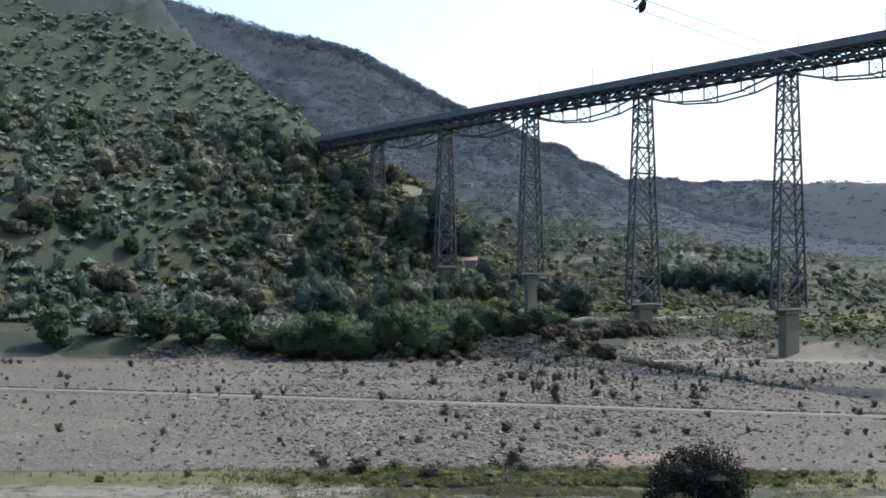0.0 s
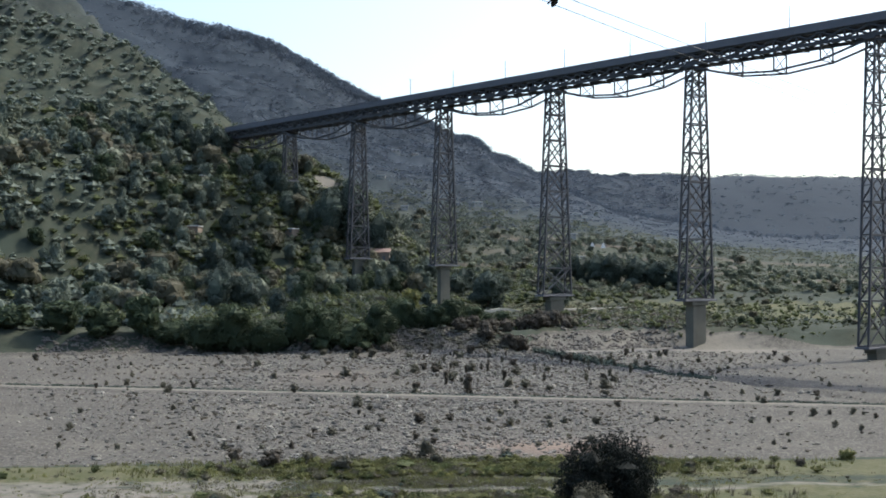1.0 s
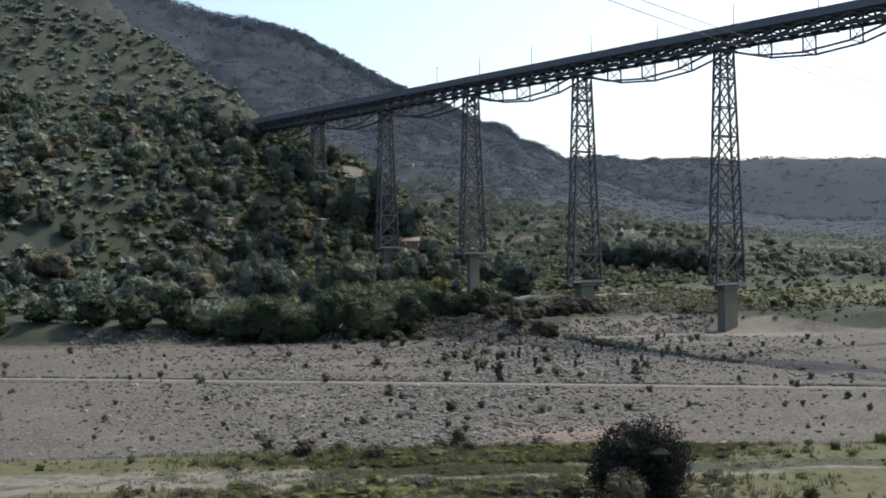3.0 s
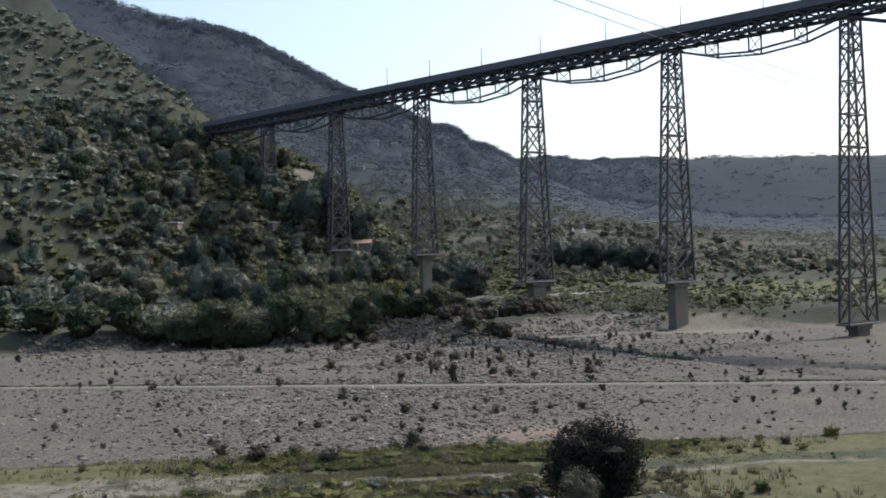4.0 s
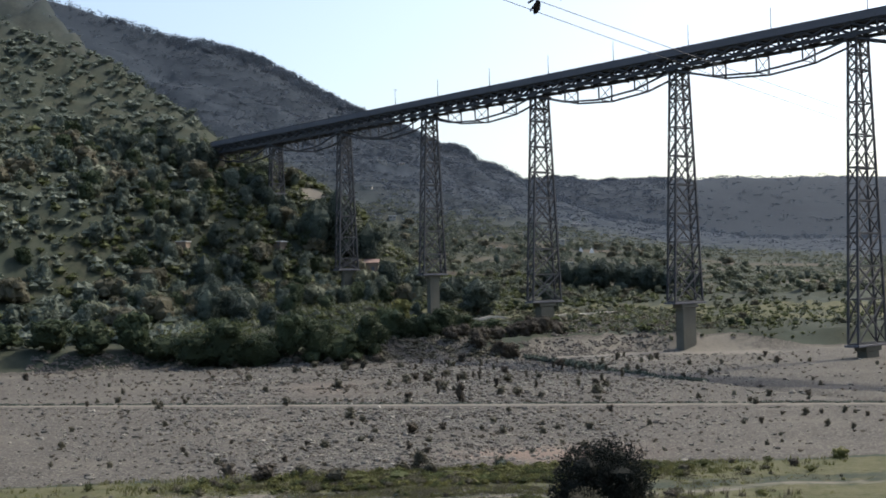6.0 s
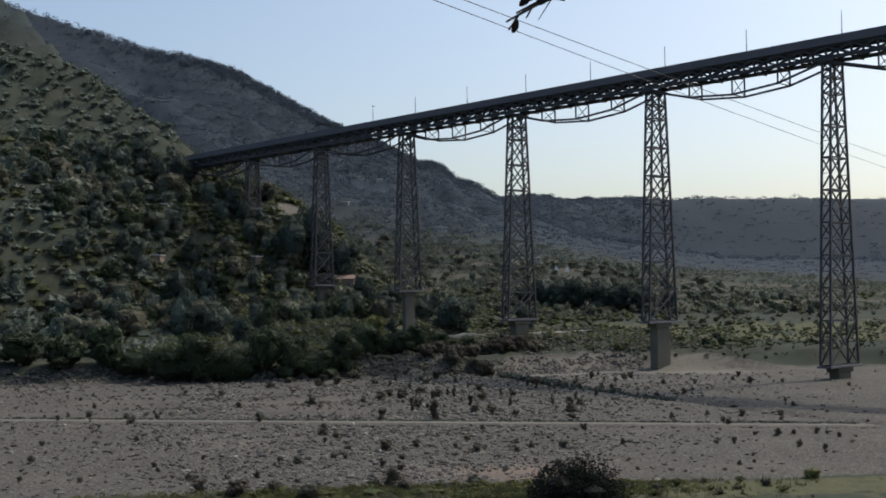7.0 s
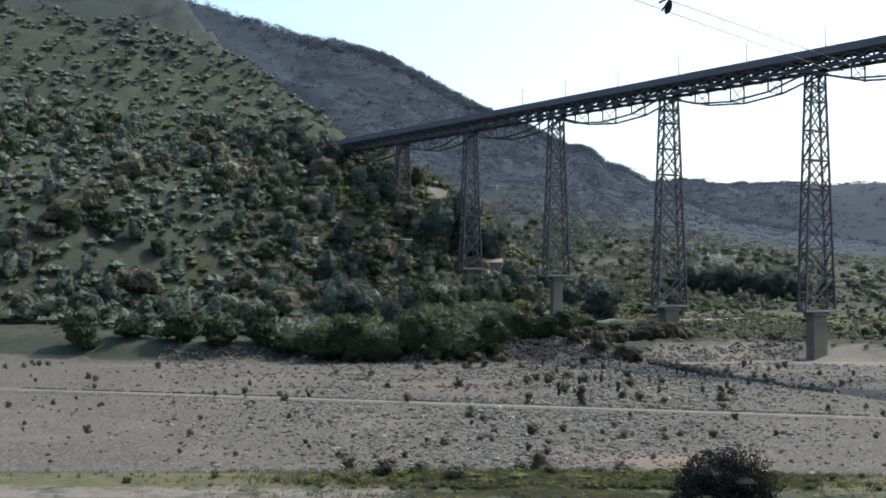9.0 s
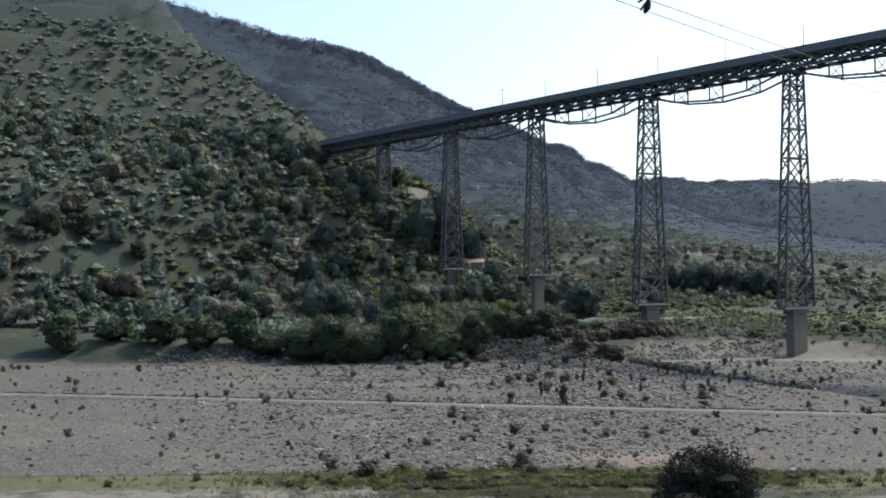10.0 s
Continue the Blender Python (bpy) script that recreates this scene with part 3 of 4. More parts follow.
DENSE = tree_kinds("dense_tree", M_LEAF_SHADE, "very dark dense tree on the river terrace", "very dark trees on the terrace", (25, 26), 0.8, 800, 1.0, 0.02, 9)
OLIVE = tree_kinds("olive_tree", M_LEAF_OLIVE, "small round silver-green olive tree on the slope", "olive trees on the slope", (31, 32, 33), 1.05, 270, 1.4, 0.18, 6, fine=1.7)
SCRUB = tree_kinds("scrub_bush", M_LEAF_DRY, "dry brown-green scrub bush on the slope", "scrub bushes on the slope", (41, 42, 43), 1.3, 250, 1.4, 0.05, 9, "bush", 1.5)

# trees in a row along the far bank
for k, (x, y, h, w) in enumerate([(-33, 263, 10.5, 1.1), (-26.5, 263, 12, 1.05), (-18.5, 262.5, 13, 1.0), (-11.5, 264, 11.5, 0.95), (-5.5, 263.5, 11.5, 0.9), (0, 265, 11.5, 1.0), (6, 269, 10, 1.0), (-22, 263, 5, 1.2), (-3, 264, 4.5, 1.2),
                                  (11.5, 278, 8.6, 1.1), (15.5, 279, 8.2, 1.1), (20, 280, 7.8, 1.15), (25, 283, 7.2, 1.2), (-40, 270, 10, 1.1), (-48, 273, 11, 1.0), (-57, 270, 10, 1.1), (-67, 272, 12, 1.0),
                                  (29.5, 286, 5.6, 1.3), (34, 289, 4.6, 1.4), (39, 296, 3.4, 1.4), (46, 296, 3.2, 1.4), (-78, 274, 10, 1.1), (-90, 270, 11, 1.0)]):
    BANK.put(k, settle_at(x, y, (h * w * 0.102, h * w * 0.102, h * (0.084 + 0.022 * math.sin(2.3 * k))), 47 * k, 0.3))

# one fresh green tree behind the bank trees
build_plant("young_tree", 29, 6.5, 8.5, 900, 0.8, M_LEAF_FRESH, "young tree with fresh yellow-green leaves behind the bank", "tree", "", 0.1, 11).matrix_basis = settle_at(15.3, 303, 1.0, 40, 0.3)
# trees at known places on the terrace
for k, (x, y, h, w) in enumerate([(39.6, 333, 11.5, 1.45), (62, 338, 8.5, 1.2), (22.2, 338, 5.5, 0.8), (-19, 300, 8, 1.0), (-1, 404, 24, 0.8), (-8, 400, 20, 0.9), (10, 405, 17, 0.9),
                                  (16, 380, 13, 0.9), (26, 395, 10, 1.2), (36, 372, 9, 1.1), (33, 366, 8, 1.3),
                                  (-24.5, 408, 9, 1.0), (-19.5, 409, 8.5, 1.0), (-28.5, 411, 10, 1.0), (-16, 404, 8, 1.0), (-22, 401, 8.5, 1.1),
                                  (-36, 318, 10.5, 1.0), (-30.5, 322, 9.5, 1.1), (-27, 315, 8, 1.1), (-38, 331, 11, 1.0), (-38, 352, 10, 1.0), (-32, 356, 9.5, 1.0), (-42, 362, 11, 1.0), (-40, 380, 10, 1.0), (-34, 372, 8.5, 1.1)]):
    DENSE.put(k, settle_at(x, y, (h * w / 10, h * w / 10, h / 10), 71 * k, 0.3))


def clear_of_bridge(x, y, room):
    return all(math.hypot(x - on_bridge(s)[0], y - on_bridge(s)[1]) > room for s in STATIONS)


# mixed wood on the spur
count = 0
while count < 520:
    x, y = R.uniform(-190, 24), R.uniform(288, 470)
    dx, dy = x - on_bridge(89.4)[0], y - on_bridge(89.4)[1]
    u, v = dx * AXIS[0] + dy * AXIS[1], dx * AXIS[1] - dy * AXIS[0]
    if (x > 14 and y < 356) or x > 0.12 * y or x < -0.47 * y or (x < -0.2 * y and R.uniform() < 0.5) or not clear_of_bridge(x, y, 4.5) or v > 25 or math.hypot(v - 18, u - 43) < 7 or math.hypot((x + 40) / 5, (y - 429) / 10) < 1:
        continue
    h = R.uniform(4.5, 9.0) if u > -30 else R.uniform(1.5, 3.3)
    pick = R.uniform()
    kinds = DARK if pick < 0.40 else BANK if pick < 0.72 else OLIVE if pick < 0.86 else SCRUB
    if u < -30:
        kinds = OLIVE if pick < 0.6 else SCRUB if pick < 0.85 else BANK
    kinds.put(int(R.integers(9)), settle_at(x, y, (h / 10 * R.uniform(0.85, 1.2), h / 10 * R.uniform(0.85, 1.2), h / 10), R.uniform(0, 360), 0.3))
    count += 1

# terraces with olives beyond the viaduct
for row in range(16):
    y0 = 398 + row * 13.5
    for k in range(26):
        x = -6 + k * 7.6 + R.uniform(-2.2, 2.2) + (row % 2) * 3
        y = y0 + R.uniform(-2.5, 2.5) - 0.1 * x
        if any(abs(x - q[0]) < 4.5 and 0 < q[1] - y < 32 for q in HOUSES + TENTS) or x < 0.02 * y or x > 0.50 * y or R.uniform() < 0.22 or not clear_of_bridge(x, y, 5):
            continue
        h = R.uniform(2.8, 4.6)
        (OLIVE if R.uniform() < 0.72 else DARK if R.uniform() < 0.4 else SCRUB).put(int(R.integers(9)), settle_at(x, y, (h / 9, h / 9, h / 10), R.uniform(0, 360), 0.2))

# low scrub on the terrace between the bank and the viaduct
for k in range(190):
    x, y = R.uniform(-70, 140), R.uniform(284, 395)
    if not clear_of_bridge(x, y, 4) or y < far_edge(x) + 16 or (28 < x < 84 and 305 < y < 338) or (x > 15 and 300 < y < 352 and R.uniform() < 0.75):
        continue
    h = R.uniform(1.0, 2.6)
    (SCRUB if R.uniform() < 0.55 else OLIVE if R.uniform() < 0.5 else BANK).put(int(R.integers(9)), settle_at(x, y, (h / 9, h / 9, h / 10), R.uniform(0, 360), 0.15))


# dark trees that hide the end of the viaduct, and a hedge on the flat beyond the towers
for k, (x, y, h, w) in enumerate([(-50, 436, 13, 0.9), (-57, 432, 12, 1.0), (-48, 444, 9, 1.0), (-64, 440, 14, 0.9), (-72, 436, 11, 1.1), (-32, 428, 8, 1.0), (-80, 440, 12, 1.0),
                                  (84, 424, 11, 1.2), (90, 420, 12, 1.1), (96, 416, 11.5, 1.2), (103, 413, 12, 1.2), (110, 411, 11, 1.3), (78, 430, 8, 1.4), (118, 408, 11, 1.3), (126, 405, 8, 1.3)]):
    DENSE.put(k, settle_at(x, y, (h * w / 10, h * w / 10, h / 10), 53 * k, 0.4))
# brown thicket on the far bank, below the tower pier
BROWN = tree_kinds("brown_bush", M_LEAF_BROWN, "dark brown dry bush on the far bank", "brown bushes on the far bank", (45, 46, 47), 1.15, 420, 1.2, 0.0, 10, "bush")
for k in range(24):
    x = 27 + 27 * (k / 23) + R.uniform(-1, 1)
    y = float(far_edge(x)) + R.uniform(3, 15) + (7 if x > 41 else 0)
    h = R.uniform(2.6, 4.4)
    BROWN.put(k, settle_at(x, y, (h / 10, h / 10, h / 10), 61 * k, 0.3))
for k, (x, y, h) in enumerate([(49, 300, 3.2), (52, 305, 3.0), (59, 308, 2.6), (47, 296, 3.0), (64, 316, 2.4), (-3, 262, 2.2), (4, 263, 2.0), (8, 263.5, 2.4), (-10, 261, 2.0), (-24, 261, 2.2)]):
    BROWN.put(k + 1, settle_at(x, y, (h / 10, h / 10, h / 10), 83 * k, 0.3))


# ================= shrubs on the river bed =================
SHRUB = Kinds([(lambda sd=sd, mt=mt: build_plant("shrub", sd, 1.0, 1.0, 420, 0.10, mt, "small dark dry shrub among the river stones", "shrub", "shrubs on the river bed", 0.0, 7, False))
               for sd, mt in ((51, M_LEAF_DRYGREY), (52, M_LEAF_DRYGREY), (53, M_LEAF_BROWN), (54, M_LEAF_DRYGREY))])
SHRUBS_NEAR = [(-0.8, 107.0, 1.2), (8.2, 109.7, 1.1), (-7.3, 110.4, 1.1), (11.2, 111.6, 0.5), (5.5, 111.6, 0.9), (-4.1, 112.0, 0.9), (-11.3, 113.3, 0.9), (15.2, 113.8, 0.7),
               (7.4, 114.4, 1.3), (-2.0, 117.5, 0.5), (-6.2, 121.1, 0.7), (-13.1, 121.5, 0.9), (-9.2, 121.6, 0.6), (19.9, 122.1, 0.6), (8.9, 124.6, 0.8), (14.2, 126.8, 0.4),
               (24.3, 128.0, 0.5), (0.8, 128.2, 0.4), (7.2, 128.4, 0.8), (-2.1, 132.2, 1.0), (9.8, 133.5, 0.8), (2.0, 135.5, 0.8), (-13.0, 136.3, 0.5), (23.7, 136.5, 1.0)]
SHRUBS_MID = [(19.1, 138.1, 1.0), (29.8, 138.9, 1.2), (8.3, 140.1, 1.4), (26.1, 140.2, 0.9), (3.8, 141.2, 0.8), (16.9, 141.5, 0.8), (12.2, 142.6, 1.1), (24.9, 144.5, 0.7),
              (-2.6, 145.5, 0.6), (19.3, 148.6, 0.9), (36.2, 155.4, 1.0), (0.8, 159.8, 1.3), (1.0, 164.6, 1.3), (37.9, 170.3, 1.1), (17.5, 173.6, 3.1), (9.6, 173.7, 1.1),
              (-8.4, 174.7, 1.5), (30.7, 177.8, 1.2), (10.0, 178.9, 1.4), (40.3, 181.5, 1.8), (27.6, 182.3, 1.5), (25.1, 183.3, 1.8), (38.8, 185.5, 0.6), (44.6, 193.4, 1.3)]
SHRUBS_FAR = [(16.9, 193.5, 1.1), (17.4, 198.1, 1.5), (44.0, 199.5, 1.0), (-0.8, 202.3, 2.0), (29.3, 204.5, 1.7), (11.3, 209.0, 1.4), (15.4, 211.1, 1.4), (36.2, 211.6, 1.1),
              (22.0, 213.3, 1.9), (11.9, 215.7, 1.7), (13.7, 218.5, 1.5), (16.3, 218.6, 1.9), (-17.9, 223.2, 1.5), (20.2, 224.6, 1.5), (31.7, 225.2, 1.5), (53.6, 237.3, 1.6),
              (-9.7, 242.9, 1.3), (23.0, 244.3, 1.6), (46.1, 244.3, 2.0), (0.3, 246.9, 1.6), (12.4, 247.4, 1.4), (4.5, 250.8, 2.2), (26.4, 255.5, 2.3), (9.4, 262.8, 1.5),
              (44.2, 264.5, 1.3), (-6.0, 255.0, 1.6), (1.5, 256.5, 1.8)]
for k, (x, y, h) in enumerate(SHRUBS_NEAR + SHRUBS_MID + SHRUBS_FAR):
    h = h * 1.45 if y < 116 else h
    wide = h * R.uniform(1.1, 1.5) if h < 2.5 else h * 0.6
    SHRUB.put(k, settle_at(x, y, (wide, wide, h), 77 * k, 0.05))
for k in range(150):
    y = R.uniform(118, 258)
    x = y * R.uniform(-0.45, 0.48)
    if -0.13 * y < x < 0.235 * y and R.uniform() < 0.45:
        continue
    h = R.uniform(0.35, 1.2) * (0.7 + y / 400)
    SHRUB.put(int(R.integers(9)), settle_at(x, y, (h, h, h), R.uniform(0, 360), 0.05))
for k in range(50):
    y = R.uniform(184, 262)
    x = R.uniform(0.06 * y, 0.25 * y)
    h = R.uniform(0.7, 1.9)
    SHRUB.put(2 * int(R.integers(9)), settle_at(x, y, (h * 0.55, h * 0.55, h), R.uniform(0, 360), 0.05))
# green bushes on the near bank
WEED = Kinds([(lambda sd=sd, mt=mt, lb=lb: build_plant("bank_bush", sd, 1.3, 1.0, 330, 0.13, mt, lb, "bush", "bushes on the near bank", 0.0, 8, False))
              for sd, mt, lb in ((61, M_LEAF_FRESH, "fresh green low bush on the near bank"), (62, M_LEAF_MID, "deep green low bush on the near bank"), (63, M_LEAF_FRESH, "fresh green low bush on the near bank"),
                                 (64, M_LEAF_DRY, "brownish low bush on the near bank"), (65, M_LEAF_BROWN, "dark brown dead bush on the near bank"), (66, M_LEAF_DRY, "pale brown-green bush on the near bank"), (67, M_LEAF_SHADE, "very dark green bush on the near bank"))])
for k in range(110):
    band = R.uniform()
    y = R.uniform(104.5, 111.5) if band < 0.42 else R.uniform(97.5, 104) if band < 0.58 else R.uniform(80, 93)
    x = y * R.uniform(-0.42, 0.47) if R.uniform() < 0.35 else y * R.uniform(-0.12, 0.235)
    if stream(x, y) < 1 or (x < -4 and y > 95 and R.uniform() < 0.6):
        continue
    h = R.uniform(0.5, 1.25) if y > 104 or y < 94 else R.uniform(0.25, 0.5)
    WEED.put(int(R.integers(12)), settle_at(x, y, (h * 1.1, h * 1.1, h), R.uniform(0, 360), 0.06))

for k in range(175):
    y = R.uniform(105, 111.5) if k < 70 else R.uniform(76, 93.5)
    x = y * R.uniform(-0.13, 0.24)
    if stream(x, y) < 1.05 or (x < -4 and y > 95 and R.uniform() < 0.6):
        continue
    h = R.uniform(0.35, 0.95) * (1.25 if k % 7 == 0 else 1.0)
    WEED.put(2 * int(R.integers(2)) if k < 70 else int(R.integers(12)), settle_at(x, y, (h * 1.3, h * 1.3, h), R.uniform(0, 360), 0.06))

for k, (x, y, w, h) in enumerate([(-3.5, 88.5, 3.0, 1.0), (-1.5, 89.0, 3.4, 1.1), (1.2, 88.6, 3.2, 1.0), (-5.5, 87.5, 2.6, 0.9), (3.4, 88.0, 2.4, 0.8), (6.4, 90.0, 2.2, 0.9), (9.2, 91.0, 2.8, 0.8), (-2.6, 91.6, 1.5, 1.0),
                                     (2.6, 92.0, 1.6, 1.0), (14.8, 90.2, 2.6, 0.8), (17.2, 89.0, 2.4, 0.9), (5.0, 85.5, 2.4, 0.8), (8.0, 86.5, 2.2, 0.7), (-0.5, 84.5, 2.6, 0.8), (0.4, 107.5, 2.6, 1.1), (5.0, 108.0, 2.8, 1.0), (10.5, 108.4, 2.6, 0.9)]):
    WEED.put(6 if k in (7, 8) else (0, 2, 0, 1)[k % 4], settle_at(x, y, (w, w, h), 67 * k, 0.06))

# dark bush and a grey one on the slope below the camera
build_plant("near_tree", 71, 4.6, 4.3, 30000, 0.095, M_LEAF_NEAR, "very dark dense evergreen bush on the near slope", "tree", "", 0.02, 22, True, 0.45).matrix_basis = settle_at(9.95, 44.2, 1.0, 20, 1.1)
build_plant("grey_shrub", 72, 1.7, 2.2, 3500, 0.07, M_LEAF_DRYGREY, "grey-brown feathery shrub before a dark bush", "shrub", "", 0.0, 12, False, 0.5).matrix_basis = settle_at(8.62, 41.0, 1.0, 0, 0.15)


# ================= what nobody could count =================
def stuff(name, sets, material, label, category):
    me = bpy.data.meshes.new(name)
    vs, fs, base = [], [], 0
    for v, f in sets:
        vs += v.tolist()
        fs += (np.asarray(f) + base).tolist()
        base += len(v)
    me.from_pydata(vs, [], fs)
    me.materials.append(material)
    me.update()
    return tagged(new(name, me), label, category, kind="stuff")


def thicket(name, rng, x, y, w, h, leaves, leaf, material, label, category):
    """Bushy clumps of many leaves with a solid heart, at x, y."""
    z = ground_z(x, y)
    c = np.stack([x, y, z + h * 0.42], 1)
    rad = np.stack([w * 0.5, w * 0.5, h * 0.55], 1)
    lob = np.concatenate([c, rad], 1)
    return stuff(name, [leaf_cloud(rng, lob, leaves * len(x), leaf, 0.7), lumps(rng, c, rad * 0.78, 0.2, OCTA)], material, label, category)


def spread(rng, mean, wide, count, lo, hi):
    """Mostly near the mean, the rest even between lo and hi."""
    v = rng.normal(mean, wide, count)
    return np.where((v < lo) | (v > hi), rng.uniform(lo, hi, count), v)


G = np.random.default_rng(99)


def clearing(x, y):
    """False close before a house or tent."""
    free = np.ones(len(x), bool)
    for hx, hy in [q[:2] for q in HOUSES] + list(TENTS):
        free &= (np.abs(x - hx) > 5) | (np.abs(y - hy + 10) > 14)
    return free


# wood on the mountain
n = 15000
y = np.concatenate([470 + 445 * G.uniform(0, 1, n) ** 0.8, G.uniform(890, 912, 900)])
x = y * np.where(G.uniform(size=len(y)) < 0.78, spread(G, 0.04, 0.11, len(y), -0.5, 0.56), G.uniform(-0.52, 0.56, len(y)))
keep = (waves(x, y, 90, 31) + 0.6 * waves(x, y, 30, 32) > -1.1 + 1.0 * (1 - smooth(500, 600, y))) | (y > 885)
keep &= clearing(x, y)
x, y = x[keep], y[keep]
h = G.uniform(2.2, 5.0, len(x)) * (0.75 + 0.35 * smooth(600, 900, y))
low = y + G.normal(0, 40, len(y)) < 590
top = (~low) & (y > 878)
mid = (~low) & (y <= 878)
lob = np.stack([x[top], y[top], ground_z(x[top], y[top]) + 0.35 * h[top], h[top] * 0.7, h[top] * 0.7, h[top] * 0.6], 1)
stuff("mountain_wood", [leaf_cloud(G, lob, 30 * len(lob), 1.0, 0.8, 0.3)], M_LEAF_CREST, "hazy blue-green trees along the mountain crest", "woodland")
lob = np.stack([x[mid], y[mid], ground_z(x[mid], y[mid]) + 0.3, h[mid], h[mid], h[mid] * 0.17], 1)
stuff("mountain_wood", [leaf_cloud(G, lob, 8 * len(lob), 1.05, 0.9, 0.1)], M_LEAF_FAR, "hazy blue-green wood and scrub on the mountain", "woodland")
xs, ys = G.uniform(-60, 330, 5200), G.uniform(395, 640, 5200)
ok = (xs > 0.02 * ys) & (xs < 0.55 * ys) & clearing(xs, ys) & ((np.sin(ys / 6.2 + 0.6 * np.sin(xs / 23)) < 0.35) | (ys > 585) | (ys < 415))
for q in STATIONS:
    ok &= np.hypot(xs - on_bridge(q)[0], ys - on_bridge(q)[1]) > 5
lob = np.stack([xs[ok], ys[ok], ground_z(xs[ok], ys[ok]) + 0.35, 1.6 + 0 * xs[ok], 1.3 + 0 * xs[ok], 0.7 + 0 * xs[ok]], 1)
stuff("slope_scrub", [leaf_cloud(G, lob, 11 * len(lob), 0.7, 0.8)], M_LEAF_TERRACE, "olive-green weeds and scrub between the olive trees", "undergrowth")
lob = np.stack([x[low], y[low], ground_z(x[low], y[low]) + 0.4 * h[low], h[low] * 0.7, h[low] * 0.7, h[low] * 0.4], 1)
stuff("slope_scrub", [leaf_cloud(G, lob, 12 * len(lob), 1.0, 0.8)], M_LEAF_SLOPE, "grey-green scrub on the foot of the mountain", "woodland")
# wood on the far ridge
y = np.concatenate([G.uniform(1120, 1600, 4200), G.uniform(1585, 1612, 500)])
x = y * np.where(G.uniform(size=len(y)) < 0.75, G.uniform(0.1, 0.29, len(y)), G.uniform(0.08, 0.55, len(y)))
h = G.uniform(3, 8, len(x)) * G.uniform(0.6, 1.1, len(x))
top = y > 1580
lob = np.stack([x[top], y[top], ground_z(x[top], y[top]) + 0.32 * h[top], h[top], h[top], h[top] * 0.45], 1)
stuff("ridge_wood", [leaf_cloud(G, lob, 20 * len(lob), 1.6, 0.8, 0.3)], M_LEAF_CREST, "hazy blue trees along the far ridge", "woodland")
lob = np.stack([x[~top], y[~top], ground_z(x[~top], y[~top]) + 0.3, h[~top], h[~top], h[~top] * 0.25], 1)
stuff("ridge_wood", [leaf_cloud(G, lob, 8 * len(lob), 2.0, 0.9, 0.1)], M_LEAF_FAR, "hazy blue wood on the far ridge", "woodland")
# undergrowth on the spur and the terrace
n = 10000
y = G.uniform(278, 480, n)
x = y * np.where(G.uniform(size=n) < 0.85, spread(G, 0.03, 0.11, n, -0.5, 0.52), G.uniform(-0.5, 0.52, n))
keep = (y > far_edge(x) + 12) & (waves(x, y, 26, 33) > np.where(x < 12, -0.9, -0.25))
for s in STATIONS:
    keep &= np.hypot(x - on_bridge(s)[0], y - on_bridge(s)[1]) > 3.5
keep &= (x < 18) | (y > 352) | (x > 76) | (G.uniform(size=n) < 0.08)
front = np.interp(x, [28, 48, 60, 82], [325, 327, 329, 337]) - y
keep &= (front < -2.5) | (front > np.where((x > 28) & (x < 84), 16, 2.5))
bare = np.hypot((x - on_bridge(132, 17)[0]) / 6, (y - on_bridge(132, 17)[1]) / 9)
keep &= bare > 0.8
keep &= np.hypot((x + 40) / 4.5, (y - 430) / 8) > 1
x, y = x[keep], y[keep]
h = G.uniform(0.8, 2.6, len(x)) * np.where(x < 10, 1.25, 0.9)
xa = G.uniform(32, 120, 1300)
ya = G.uniform(279, 322, 1300)
ok = (ya > far_edge(xa) + np.where(xa > 42, 13, 9)) & (waves(xa, ya, 12, 34) > -0.1)
xb = G.uniform(74, 200, 1500)
yb = far_edge(xb) + G.uniform(7, 70, 1500)
xa, ya, ok = np.concatenate([xa, xb]), np.concatenate([ya, yb]), np.concatenate([ok, waves(xb, yb, 14, 35) > -0.5])
for s in STATIONS:
    ok &= np.hypot(xa - on_bridge(s)[0], ya - on_bridge(s)[1]) > 4
x, y = np.concatenate([x, xa[ok]]), np.concatenate([y, ya[ok]])
h = np.concatenate([h, G.uniform(0.3, 1.1, int(ok.sum()))])
mixed = G.permutation(len(x))
x, y, h = x[mixed], y[mixed], h[mixed]
half = len(x) // 2
thicket("undergrowth", G, x[:half], y[:half], h[:half] * 1.6, h[:half], 11, 0.75, M_LEAF_MID, "yellow-green undergrowth on the hillside and terrace", "undergrowth")
thicket("undergrowth", G, x[half:], y[half:], h[half:] * 1.4, h[half:], 11, 0.75, M_LEAF_TERRACE, "olive-green undergrowth on the hillside and terrace", "undergrowth")


# tufts on the open terrace round the tower pier
x, y = G.uniform(26, 100, 2300), G.uniform(284, 350, 2300)
ok = (y > far_edge(x) + np.where(x > 38, 11, 18)) & (np.abs(np.interp(x, [28, 48, 60, 82], [325, 327, 329, 337]) - y) > 1.5)
x, y = x[ok], y[ok]
h = G.uniform(0.2, 0.7, len(x))
half = len(x) // 2
thicket("terrace_growth", G, x[:half], y[:half], h[:half] * 2.4, h[:half], 10, 0.4, M_LEAF_DRY, "dry brownish tufts on the open river terrace", "undergrowth")
thicket("terrace_growth", G, x[half:], y[half:], h[half:] * 2.4, h[half:], 10, 0.4, M_LEAF_TERRACE, "olive-green tufts on the open river terrace", "undergrowth")

